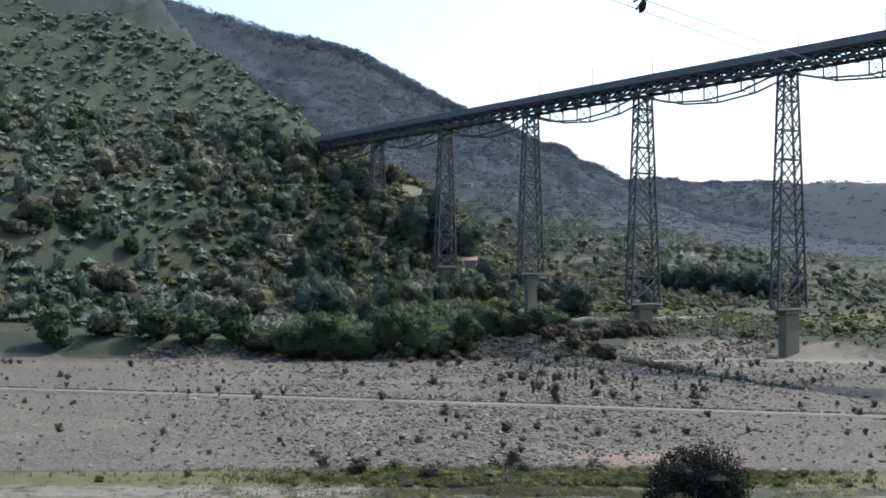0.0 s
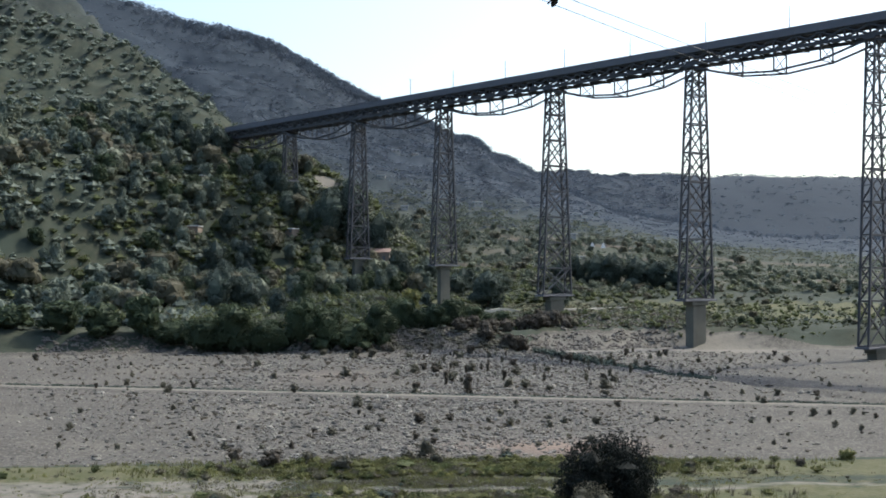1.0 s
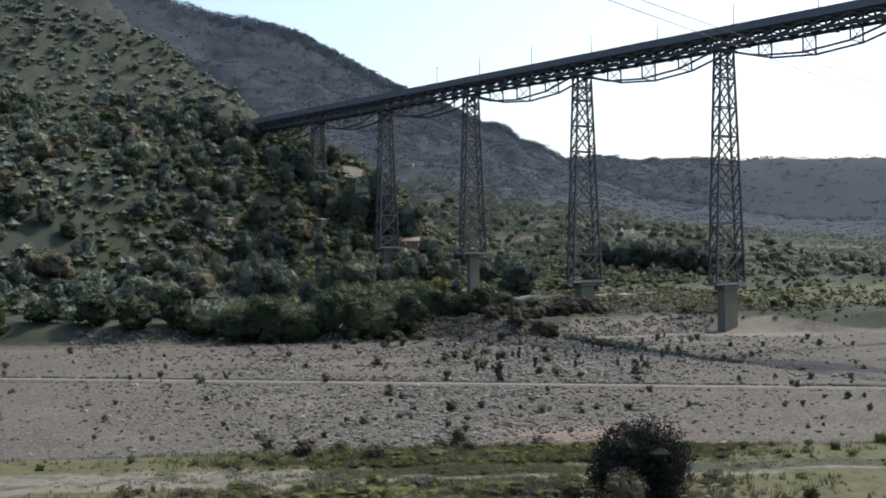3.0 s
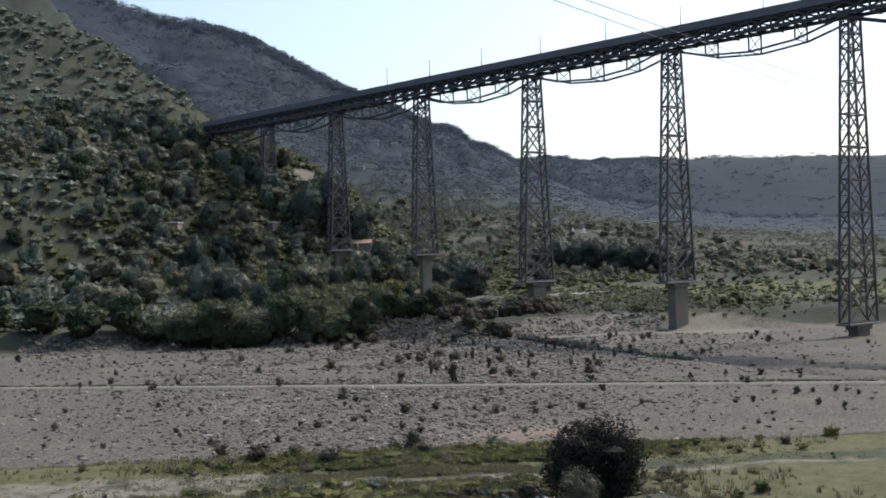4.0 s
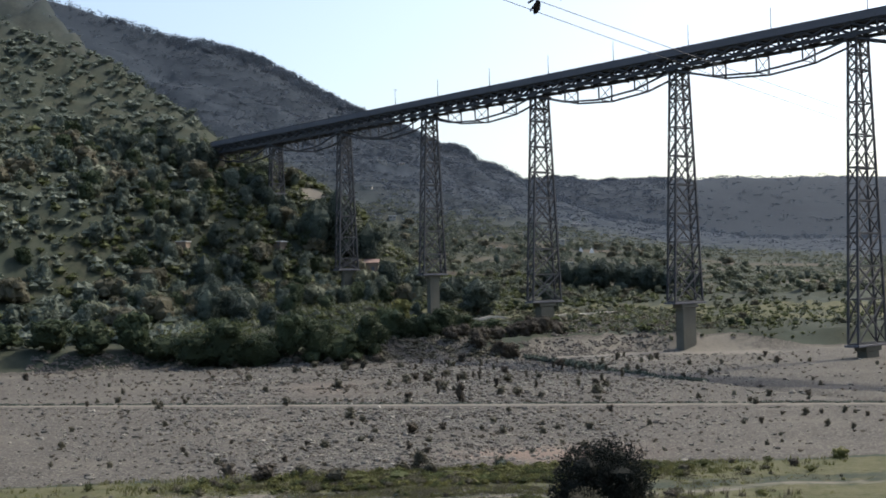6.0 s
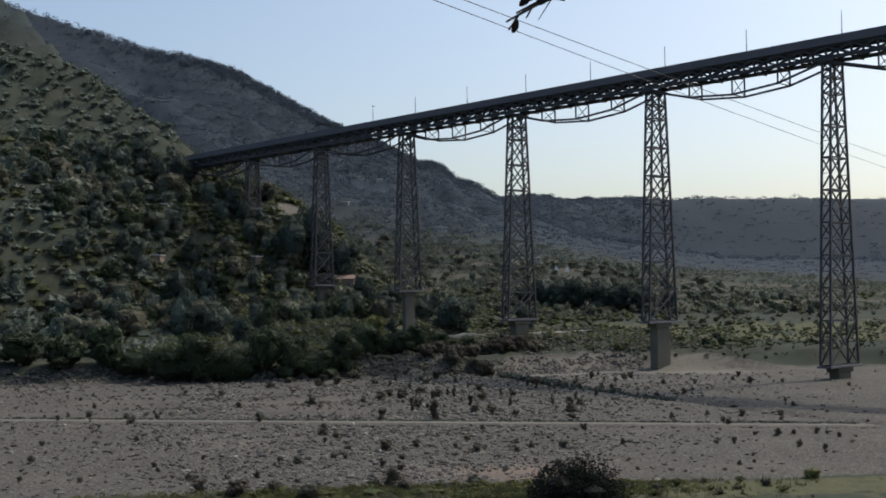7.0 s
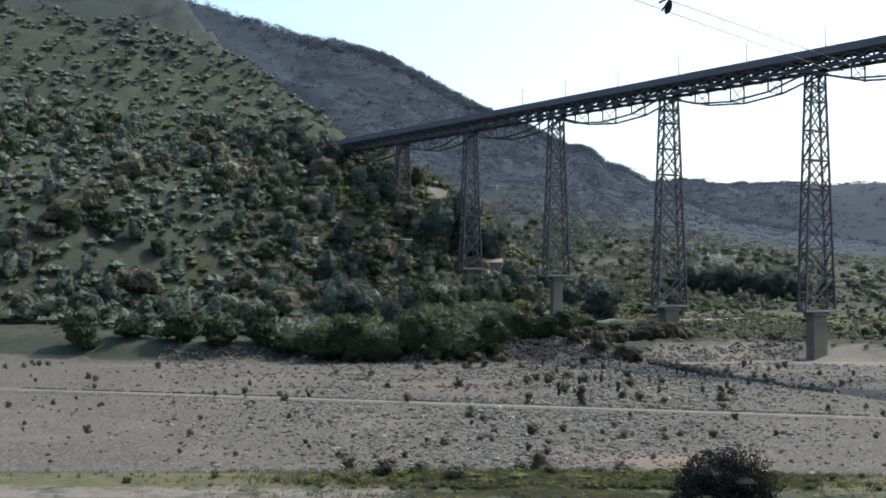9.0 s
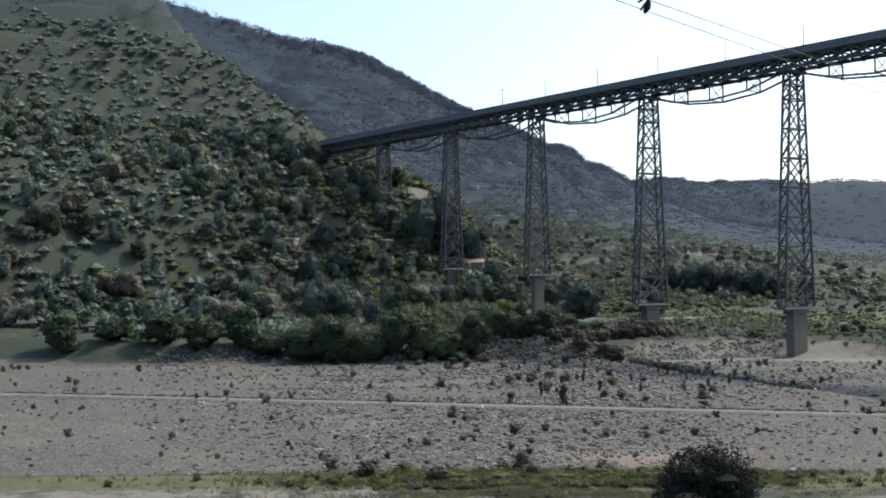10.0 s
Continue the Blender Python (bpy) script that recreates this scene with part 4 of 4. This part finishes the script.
# thicker scrub on the hillside away from the viaduct
n = 2400
y = G.uniform(285, 600, n)
x = y * G.uniform(-0.52, -0.12, n)
h = G.uniform(1.5, 4.0, n)
keep = (y > far_edge(x) + 12) & (waves(x, y, 30, 38) > -0.7)
for s in STATIONS:
    keep &= np.hypot(x - on_bridge(s)[0], y - on_bridge(s)[1]) > 7
x, y, h = x[keep], y[keep], h[keep]
thicket("hillside_scrub", G, x, y, h * 1.7, h, 11, 1.2, M_LEAF_DARK, "grey-green scrub covering the dry hillside", "undergrowth")

# low dark growth on the verges of the river track
x = G.uniform(-75, 85, 900)
y = 172.7 - 0.27 * x + np.where(G.uniform(size=900) < 0.4, -3.1, 3.0) + G.normal(0, 0.25, 900)
h = np.where(y < 172.7 - 0.27 * x, G.uniform(0.05, 0.15, 900), G.uniform(0.1, 0.4, 900))
thicket("verge_growth", G, x, y, h * 3.5, h, 8, 0.18, M_LEAF_SHADE, "low dark growth along the river track", "undergrowth")
# brown growth over the rubble bank
x = G.uniform(4, 36, 420)
y = far_edge(x) + G.uniform(0.5, 14, 420)
h = G.uniform(0.3, 1.2, 420)
thicket("rubble_growth", G, x, y, h * 1.8, h, 14, 0.28, M_LEAF_DRYGREY, "dry grey-brown growth between the rubble", "undergrowth")
# dry specks of growth between the stones
y = 112 + 150 * G.uniform(0, 1, 2600) ** 0.8
x = y * spread(G, 0.05, 0.18, 2600, -0.45, 0.5)
ok = (np.abs(y - (172.7 - 0.27 * x)) > 3) & (y < far_edge(x)) & (waves(x * 0.5, y, 18, 57) > -0.3)
h = G.uniform(0.08, 0.34, int(ok.sum())) * (0.6 + y[ok] / 300)
thicket("dry_growth", G, x[ok], y[ok], h * 2.4, h, 8, 0.16, M_LEAF_BROWN, "dry brown growth between the river stones", "undergrowth")
# dark growth along the old channel
c = G.uniform(0, 1, 420)
x, y = 42.5 + 20 * c + G.normal(0, 0.5, 420), 268 - 72 * c + G.normal(0, 0.8, 420)
h = G.uniform(0.4, 1.1, 420)
thicket("channel_growth", G, x, y, h * 1.7, h, 14, 0.35, M_LEAF_SHADE, "dark low growth along an old river channel", "undergrowth")


# low bushy growth on the near bank
for mat, seed, label in ((M_LEAF_FRESH, 61, "fresh green bushy growth on the near bank"), (M_LEAF_DRY, 62, "brownish bushy growth on the near bank"), (M_LEAF_MID, 63, "deep green bushy growth on the near bank")):
    g = np.random.default_rng(seed)
    y = np.where(g.uniform(size=420) < 0.45, g.uniform(103, 111.5, 420), g.uniform(76, 94, 420))
    x = y * spread(g, 0.06, 0.12, 420, -0.45, 0.5)
    ok = (stream(x, y) > 1.1) & ((x > -3.5) | (y < 95) | (g.uniform(size=420) < 0.25))
    h = g.uniform(0.2, 0.75, int(ok.sum()))
    thicket("bank_growth", g, x[ok], y[ok], h * g.uniform(1.2, 2.2, len(h)), h, 60, 0.18, mat, label, "undergrowth")


def tufts(rng, x, y, tall, blades, width):
    """Tufts of bent blades."""
    n = len(x) * blades
    x, y, tall = np.repeat(x, blades), np.repeat(y, blades), np.repeat(tall, blades) * rng.uniform(0.5, 1.1, n)
    a = rng.uniform(0, 2 * np.pi, n)
    bx, by = x + rng.normal(0, 0.16, n), y + rng.normal(0, 0.16, n)
    z = ground_z(bx, by) - 0.03
    dx, dy, lean = np.cos(a) * width, np.sin(a) * width, tall * rng.uniform(0.1, 0.5, n)
    p0 = np.stack([bx - dx, by - dy, z], 1)
    p1 = np.stack([bx + dx, by + dy, z], 1)
    p2 = np.stack([bx + dy / width * lean, by - dx / width * lean, z + tall], 1)
    return np.stack([p0, p1, p2], 1).reshape(-1, 3), np.arange(3 * n).reshape(-1, 3)


# grass and weeds on the near bank
n = 17000
y = np.where(G.uniform(size=n) < 0.68, G.uniform(96, 112.5, n), G.uniform(76, 95, n))
x = y * spread(G, 0.06, 0.13, n, -0.48, 0.6)
keep = ((x > -3.5) | (y < 95) | (G.uniform(size=n) < 0.4)) & (np.abs(y - (95.5 + 0.03 * x + 1.0 * np.sin(x / 5))) > np.where(x > -4, 1.1, 0.0)) & (stream(x, y) > 1) & ((waves(x, y, 9, 41) > np.where(y > 92, -0.4, -0.6)) | (y > 104.5))
x, y = x[keep], y[keep]
tall = np.where(y > 104.5, G.uniform(0.25, 0.62, len(x)), np.where(y > 96, G.uniform(0.1, 0.3, len(x)), G.uniform(0.25, 0.7, len(x))))
tone = G.uniform(size=len(x)) + 0.35 * waves(x, y, 6, 43)
fresh = np.where(y > 104, tone < 0.85, tone < 0.42)
reed = (~fresh) & (y < 94) & (tone > 0.8)
dry = (~fresh) & (~reed)
stuff("grass", [tufts(G, x[fresh], y[fresh], tall[fresh], 9, 0.04)], M_LEAF_FRESH, "fresh green weeds and grass on the near bank", "grass")
stuff("reeds", [tufts(G, x[reed], y[reed], tall[reed] * 1.3, 9, 0.05)], M_LEAF_BROWN, "dark brown dead reeds on the near bank", "reeds")
stuff("grass", [tufts(G, x[dry], y[dry], tall[dry], 9, 0.04)], M_LEAF_DRY, "dry brownish grass on the near bank", "grass")

# dry grass on the near slope
x, y = G.uniform(3, 20, 3500), G.uniform(33, 58, 3500)
bare = np.hypot((x - 9.5) / 4.0, (y - 40) / 5.0) > 0.9
x, y = x[bare], y[bare]
stuff("grass", [tufts(G, x, y, G.uniform(0.12, 0.5, len(x)), 8, 0.014)], M_LEAF_DRY, "dry short grass on the near slope", "grass")

# stones of the river bed and rubble of the far bank
n = 60000
y = 111 + 152 * G.uniform(0, 1, n) ** 0.85
x = y * spread(G, 0.05, 0.15, n, -0.48, 0.52)
track = np.abs(y - (172.7 - 0.27 * x))
keep = (track > 2.2) & (y < far_edge(x) - 1) & (waves(x * 0.4, y, 24, 51) + G.normal(0, 0.45, n) - 0.7 * smooth(180, 190, y) * (1 - smooth(2, 26, x)) > -0.45)
keep &= np.hypot((x - 21) / 8.5, (y - 120.5) / 5.5) + G.normal(0, 0.3, n) > 0.55
x, y = x[keep], y[keep]
r = 0.05 + 0.055 * G.gamma(0.7, 1.3, len(x)) * (0.6 + y / 240)
r = np.minimum(r, 0.5)
centres = np.stack([x, y, ground_z(x, y) + r * 0.12], 1)
sizes = np.stack([r * G.uniform(0.9, 1.4, len(x)), r * G.uniform(0.8, 1.2, len(x)), r * G.uniform(0.5, 0.95, len(x))], 1)
big = r > 0.14
st = [lumps(G, centres[big], sizes[big]), lumps(G, centres[~big], sizes[~big] * 1.15, 0.25, OCTA)]
m = 6000
x2 = np.concatenate([G.uniform(-3, 30, 2600), G.uniform(-70, 80, m - 2600)])
y2 = far_edge(x2) + G.uniform(-1.5, 14.5, m) * np.where(np.arange(m) < 2600, 1.0, 0.6)
r2 = G.uniform(0.15, 0.6, m)
x2[4800:] = G.uniform(30, 95, m - 4800)
y2[4800:] = G.uniform(283, 324, m - 4800)
st2 = lumps(G, np.stack([x2, y2, ground_z(x2, y2) + r2 * 0.1], 1), np.stack([r2 * 1.35, r2 * 1.1, r2 * 0.85], 1), 0.3, OCTA)
yb = G.uniform(95, 105, 2600)
xb = yb * spread(G, 0.05, 0.12, 2600, -0.4, 0.45)
rb = 0.03 + 0.03 * G.gamma(0.7, 1.2, 2600)
st3 = lumps(G, np.stack([xb, yb, ground_z(xb, yb) + rb * 0.15], 1), np.stack([rb * 1.3, rb, rb * 0.7], 1))
M_LOOSE = M_STONE.copy()
stuff("bank_stones", [st3], M_LOOSE, "pale grey stones strewn on the near bank", "stones")
stuff("river_stones", st, M_LOOSE, "pale grey rounded stones scattered over the river bed", "stones")
M_RUBBLE = plain("dusty_rubble", (0.19, 0.170, 0.138), (0.08, 0.070, 0.058), 0.9, 1.6, 0.0, 0.03, 0.3)
stuff("rubble", [st2], M_RUBBLE, "loose grey rubble on the far river bank", "rubble")
lt = M_LOOSE.node_tree
oi = next(q for q in lt.nodes if q.bl_idname == "ShaderNodeObjectInfo")
isl = lt.nodes.new("ShaderNodeNewGeometry")
for link in list(oi.outputs["Random"].links):
    lt.links.new(isl.outputs["Random Per Island"], link.to_socket)

# larger stones that can be told apart, near the edge of the bed
STONE_MESH = []
for k in range(8):
    v, f = lumps(G, np.zeros((1, 3)), np.array([[1.25, 0.95, 0.62]]), 0.22)
    STONE_MESH.append(mesh_of("stone", v.tolist(), f.tolist(), M_STONE))
for k in range(290):
    y = G.uniform(112.5, 136)
    x = y * G.uniform(-0.13, 0.24)
    r = G.uniform(0.14, 0.28)
    ob = under("stone", STONE_MESH[k % 8], GROUND)
    ob.matrix_basis = pose(x, y, gz(x, y) + r * 0.15, G.uniform(-12, 12), G.uniform(-12, 12), G.uniform(0, 360)) @ Matrix.Scale(r, 4)


# ================= stream pool =================
def water_material():
    m, nt, b = nodes_of("stream_water")
    b.inputs["Base Color"].default_value = (0.05, 0.06, 0.05, 1)
    b.inputs["Roughness"].default_value = 0.12
    bump(nt, b, noise_out(nt, 5.0, 4, 0.6), 0.6, 0.05)
    return m


bm = bmesh.new()
ring = [bm.verts.new((13.2 + 4.2 * math.cos(a) * (1 + 0.2 * math.sin(3 * a + 1)), 84.0 + 2.2 * math.sin(a) * (1 + 0.25 * math.sin(2 * a)), gz(13.2, 84.0) + 0.16)) for a in [k * math.pi / 16 for k in range(32)]]
bm.faces.new(ring)
tagged(part("water", bm, water_material()), "shallow stream pool glinting on the near bank", "water", kind="structure")
# boulders coloured white to stand in for glints on the water
M_PALE = plain("glint_white_boulder", (0.78, 0.77, 0.74), (0.60, 0.59, 0.56), 0.8, 2.0, 0.0, 0.02, 0.3)
v, f = lumps(G, np.zeros((1, 3)), np.array([[1.3, 1.0, 0.4]]), 0.25)
PALE = mesh_of("boulder", v.tolist(), f.tolist(), M_PALE)
WATER_Z = gz(13.2, 84.0) + 0.16
x, y = G.uniform(6, 13, 260), G.uniform(35, 44, 260)
r = 0.02 + 0.10 * G.uniform(0, 1, 260) ** 3
stuff("slope_stones", [lumps(G, np.stack([x, y, ground_z(x, y) + r * 0.2], 1), np.stack([r * 1.3, r, r * 0.7], 1))], M_LOOSE, "small grey stones on the bare near slope", "stones")
M_FOAM = plain("white_water", (0.85, 0.87, 0.88), (0.66, 0.69, 0.70), 0.35, 3.0, 0.0, 0.02, 0.1)
q = G.uniform(-1, 1, 150)
fx, fy = 13.2 + 2.3 * q + G.normal(0, 0.5, 150), 83.2 + 3.0 * q + G.normal(0, 0.45, 150)
fr = 0.03 + 0.17 * G.uniform(0, 1, 150) ** 1.5
stuff("foam", [lumps(G, np.stack([fx, fy, np.maximum(ground_z(fx, fy), WATER_Z) + 0.02], 1), np.stack([fr * 1.6, fr * 0.8, fr * 0.16], 1))], M_FOAM, "white water foaming over stones in the stream", "white water")
for k in range(110):
    q = G.uniform(-1.1, 1.1)
    x, y = 13.2 + 2.3 * q + G.normal(0, 0.7), 83.2 + 3.0 * q + G.normal(0, 0.6)
    r = 0.05 + 0.16 * G.uniform() ** 3
    ob = tagged(new("boulder", PALE), "boulder painted glint-white beside the stream pool", "boulder", "boulders at the stream pool")
    ob.matrix_basis = pose(x, y, gz(x, y) + r * 0.25, G.uniform(-10, 10), 0, G.uniform(0, 360)) @ Matrix.Scale(r, 4)
for x, y, r in ((7.4, 39.4, 0.5), (8.3, 38.6, 0.22), (9.0, 39.6, 0.26), (6.7, 38.4, 0.16)):
    ob = tagged(new("boulder", STONE_MESH[0]), "grey rock on the near slope below the bush", "boulder", "rocks on the near slope")
    ob.matrix_basis = pose(x, y, gz(x, y) + r * 0.2, 5, 8, 60 * x) @ Matrix.Scale(r, 4)


# ================= buildings and walls =================
M_OCHRE = plain("ochre_plaster", (0.26, 0.20, 0.15), (0.18, 0.14, 0.11), 0.9, 1.0, 0.0, 0.01, 0.2)


def build_house(x, y, w, d, h, turn, roof_mat, label, flat=False, wall_mat=M_WHITEWASH):
    z = gz(x, y)
    root = thing("house", (x, y, z), label, "house", "houses on the slopes", turn)
    bm = bmesh.new()
    box(bm, (-w / 2, -d / 2, -2.0), (w / 2, d / 2, h), 0.03)
    part("wall", bm, wall_mat, root)
    bm = bmesh.new()
    if flat:
        box(bm, (-w / 2 - 0.3, -d / 2 - 0.3, h), (w / 2 + 0.3, d / 2 + 0.3, h + 0.25), 0.04)
    else:
        e, t = 0.35, 0.18
        pts = [(-d / 2 - e, h - 0.1), (0, h + d * 0.24), (d / 2 + e, h - 0.1), (d / 2 + e, h - 0.1 + t), (0, h + d * 0.24 + t), (-d / 2 - e, h - 0.1 + t)]
        a = [bm.verts.new((-w / 2 - e, p, q)) for p, q in pts]
        b = [bm.verts.new((w / 2 + e, p, q)) for p, q in pts]
        for i in range(6):
            bm.faces.new((a[i], a[(i + 1) % 6], b[(i + 1) % 6], b[i]))
        for i, j in ((0, 1), (1, 2)):
            bm.faces.new((a[i], a[i + 1], a[4 if i == 0 else 3], a[5 if i == 0 else 4]))
            bm.faces.new((b[i], b[i + 1], b[4 if i == 0 else 3], b[5 if i == 0 else 4]))
        bmesh.ops.recalc_face_normals(bm, faces=bm.faces)
    part("roof", bm, roof_mat, root)
    for k in (-1, 1):
        bm = bmesh.new()
        box(bm, (k * w * 0.25 - 0.5, -d / 2 - 0.05, h * 0.35), (k * w * 0.25 + 0.5, -d / 2 + 0.05, h * 0.75), 0.01)
        pane = part("window", bm, M_DECK, root, "dark window")
        bm = bmesh.new()
        box(bm, (k * w * 0.25 - 0.6, -d / 2 - 0.12, h * 0.35 - 0.1), (k * w * 0.25 + 0.6, -d / 2 + 0.02, h * 0.35), 0.01)
        part("sill", bm, M_CONCRETE, pane)
    return root


M_DULL = plain("dull_white_wall", (0.46, 0.43, 0.38), (0.34, 0.315, 0.28), 0.85, 1.0, 0.0, 0.01, 0.2)
M_SHEET = plain("pale_roof_sheet", (0.72, 0.73, 0.74), (0.55, 0.55, 0.56), 0.45, 1.0, 0.0, 0.01, 0.2)
for x, y, w, turn, flat in HOUSES:
    build_house(x, y, w * 0.62, 4.0, 1.5, turn, M_SHEET if flat else M_TILE_RED, "small white house with a pale flat roof on the slope" if flat else "small white house with a red roof on the slope", flat, M_DULL)
for x, y, w in ((-51.6, 402, 4.5), (-50, 375, 5.0), (-20.5, 395, 4.0)):
    build_house(x, y, w, 3.2, 1.6, 2 * x, M_SHEET, "small shed with a pale sheet roof among trees", True, M_OCHRE)
build_house(9.4, 400, 7.5, 5.0, 5.0, -4, M_TILE_RED, "small ochre house with a faded red roof by the viaduct", False, M_OCHRE)


def build_tent(x, y):
    root = thing("tent", (x, y, gz(x, y) - 0.1), "small pointed white tent on the slope", "tent", "white tents on the slope")
    bm = bmesh.new()
    bmesh.ops.create_cone(bm, cap_ends=True, segments=4, radius1=1.7, radius2=0.12, depth=2.6, matrix=Matrix.Translation((0, 0, 1.3)) @ Matrix.Rotation(radians(40), 4, "Z"))
    part("canvas", bm, M_WHITEWASH, root)
    bm = bmesh.new()
    limb(bm, (0, 0, 2.5), (0, 0, 3.0), 0.04, 0.04)
    part("pole", bm, M_WOOD, root)


for x, y in TENTS:
    build_tent(x, y)


M_PALE_WALL = plain("pale_limewashed_concrete", (0.66, 0.60, 0.50), (0.50, 0.455, 0.385), 0.9, 0.8, 0.0, 0.02, 0.15)


def build_low_wall(points, tall):
    (xa, ya), (xb, yb) = points
    root = thing("low_wall", (xa, ya, gz(xa, ya)), "low pale concrete wall beside the terrace road", "wall", "low walls beside the road")
    n = max(3, int(math.hypot(xb - xa, yb - ya) / 3))
    for k in range(n):
        p, q = k / n, (k + 0.985) / n
        a = (xa + (xb - xa) * p, ya + (yb - ya) * p)
        b = (xa + (xb - xa) * q, ya + (yb - ya) * q)
        za, zb = gz(*a), gz(*b)
        org = Vector((xa, ya, gz(xa, ya)))
        beam("block", Vector((*a, za + tall / 2 - 0.2)) - org, Vector((*b, zb + tall / 2 - 0.2)) - org, 1.3, tall + 0.4, M_PALE_WALL, root)


build_low_wall(((29.5, 325.2), (48.5, 327)), 0.42)
build_low_wall(((59, 329), (84, 338)), 0.42)
post = thing("marker_post", (-6.6, 262.0, gz(-6.6, 262.0)), "white painted board on a post among bank trees", "sign post")
bm = bmesh.new()
limb(bm, (0, 0, -0.3), (0, 0, 7.0), 0.06, 0.05)
part("post", bm, M_WOOD, post)
bm = bmesh.new()
box(bm, (-0.4, -0.15, 6.3), (0.4, -0.1, 7.3), 0.01)
part("board", bm, M_DULL, post)


# ================= power line and overhanging twig =================
def tube(name, points, radius, material, parent=None, label=""):
    cu = bpy.data.curves.new(name, "CURVE")
    cu.dimensions, cu.bevel_depth, cu.bevel_resolution = "3D", radius, 2
    sp = cu.splines.new("POLY")
    sp.points.add(len(points) - 1)
    for q, p in zip(sp.points, points):
        q.co = (*p, 1)
    cu.materials.append(material)
    ob = new(name, cu)
    me = bpy.data.meshes.new_from_object(ob.evaluated_get(bpy.context.evaluated_depsgraph_get()))
    bpy.data.objects.remove(ob)
    return under(name, me, parent, label)


def build_utility_pole(x, y, top):
    z = gz(x, y)
    root = thing("utility_pole", (x, y, z), "weathered wooden utility pole with a cross arm", "utility pole", "utility poles")
    bm = bmesh.new()
    limb(bm, (0, 0, -0.6), (0, 0, top - z + 0.5), 0.17, 0.11, 10)
    part("pole", bm, M_WOOD, root)
    arm = beam("cross_arm", (-0.7, 0, top - z), (0.7, 0, top - z), 0.12, 0.12, M_WOOD, root)
    for k in (-0.5, 0.5):
        bm = bmesh.new()
        limb(bm, (k, 0, top - z + 0.05), (k, 0, top - z + 0.25), 0.05, 0.03)
        part("insulator", bm, M_SHEET, arm)


WIRE_Z = 23.7
build_utility_pole(-20.2, -7.0, WIRE_Z - 0.25)
build_utility_pole(41.0, 66.0, WIRE_Z - 0.25)
for (xa, ya), (xb, yb) in (((-20.0, -7.0), (39.9, 66.0)), ((-20.4, -7.0), (42.1, 66.0))):
    pts = [(xa + (xb - xa) * k / 32, ya + (yb - ya) * k / 32, WIRE_Z + 0.3 * (abs(k - 13) / 16) ** 2) for k in range(33)]
    tagged(tube("power_cable", pts, 0.008, M_CABLE), "thin black overhead power cable", "cable", "overhead power cables")

M_TWIG = plain("dark_twig", (0.09, 0.07, 0.06), (0.05, 0.04, 0.035), 0.85, 40.0, 0.0, 0.001, 0.2)
M_DRYLEAF = leafy("dark_dry_leaf", (0.09, 0.08, 0.06), (0.05, 0.045, 0.04), 0.2)


def aim(az, el, d):
    el += 0.5
    return Vector((math.sin(radians(az)) * math.cos(radians(el)) * d, math.cos(radians(az)) * math.cos(radians(el)) * d, 18.5 + math.sin(radians(el)) * d))


near = thing("overhanging_tree", (3.4, 2.2, gz(3.4, 2.2)), "tree with a bare dark twig reaching overhead", "tree")
org = Vector(near.matrix_basis.translation)
bm = bmesh.new()
limb(bm, (0, 0, -0.5), (0.1, 0.1, 2.6), 0.14, 0.10, 10)
limb(bm, (0.1, 0.1, 2.6), (-0.3, 0.4, 4.6), 0.10, 0.04, 8)
part("trunk", bm, M_BARK, near)
bough = [Vector((3.45, 2.25, gz(3.4, 2.2) + 2.5)), Vector((2.3, 2.45, 19.95)), Vector((1.25, 2.4, 19.55)), Vector((0.78, 2.2, 19.18)), aim(12.8, 14.35, 2.15)]
for a, b, r in zip(bough[:-1], bough[1:], (0.03, 0.016, 0.008, 0.0042)):
    bm = bmesh.new()
    limb(bm, a - org, b - org, r * 1.25, r, 7)
    part("bough", bm, M_TWIG, near)
for a, b, r in ((aim(12.8, 14.35, 2.15), aim(11.2, 13.75, 2.1), 0.0042), (aim(11.2, 13.75, 2.1), aim(9.6, 12.95, 2.08), 0.0027), (aim(12.6, 14.5, 2.15), aim(10.1, 13.35, 2.12), 0.0027),
                (aim(10.9, 13.6, 2.1), aim(10.6, 13.1, 2.1), 0.002), (aim(10.2, 13.2, 2.08), aim(9.7, 12.55, 2.07), 0.002), (aim(11.9, 14.0, 2.12), aim(11.2, 13.0, 2.12), 0.0012)):
    bm = bmesh.new()
    limb(bm, a - org, b - org, r, r * 0.7, 6)
    twig = part("twig", bm, M_TWIG, near)
for k, (az, el, size, ang) in enumerate([(11.4, 14.35, 0.03, 20), (11.0, 14.5, 0.028, 60), (10.5, 14.4, 0.022, -30), (10.6, 13.95, 0.016, 40), (12.2, 14.7, 0.03, 10), (10.05, 12.75, 0.014, 70), (11.9, 14.2, 0.03, -10),
                                          (12.5, 15.1, 0.06, 35), (11.6, 15.2, 0.06, 80)]):
    c = aim(az, el, 2.11) - org
    bm = bmesh.new()
    t = Vector((math.cos(radians(ang)), 0.15, math.sin(radians(ang))))
    b = Vector((-math.sin(radians(ang)), 0.1, math.cos(radians(ang))))
    rim = [bm.verts.new(c + t * size * math.cos(q) + b * size * 0.42 * math.sin(q) * (1 + 0.2 * math.cos(3 * q)) + Vector((0, 0.006 * math.cos(2 * q), 0))) for q in [j * math.pi / 5 for j in range(10)]]
    mid = bm.verts.new(c + Vector((0, 0.01, 0)))
    for j in range(10):
        bm.faces.new((mid, rim[j], rim[(j + 1) % 10]))
    part("leaf", bm, M_DRYLEAF, twig)
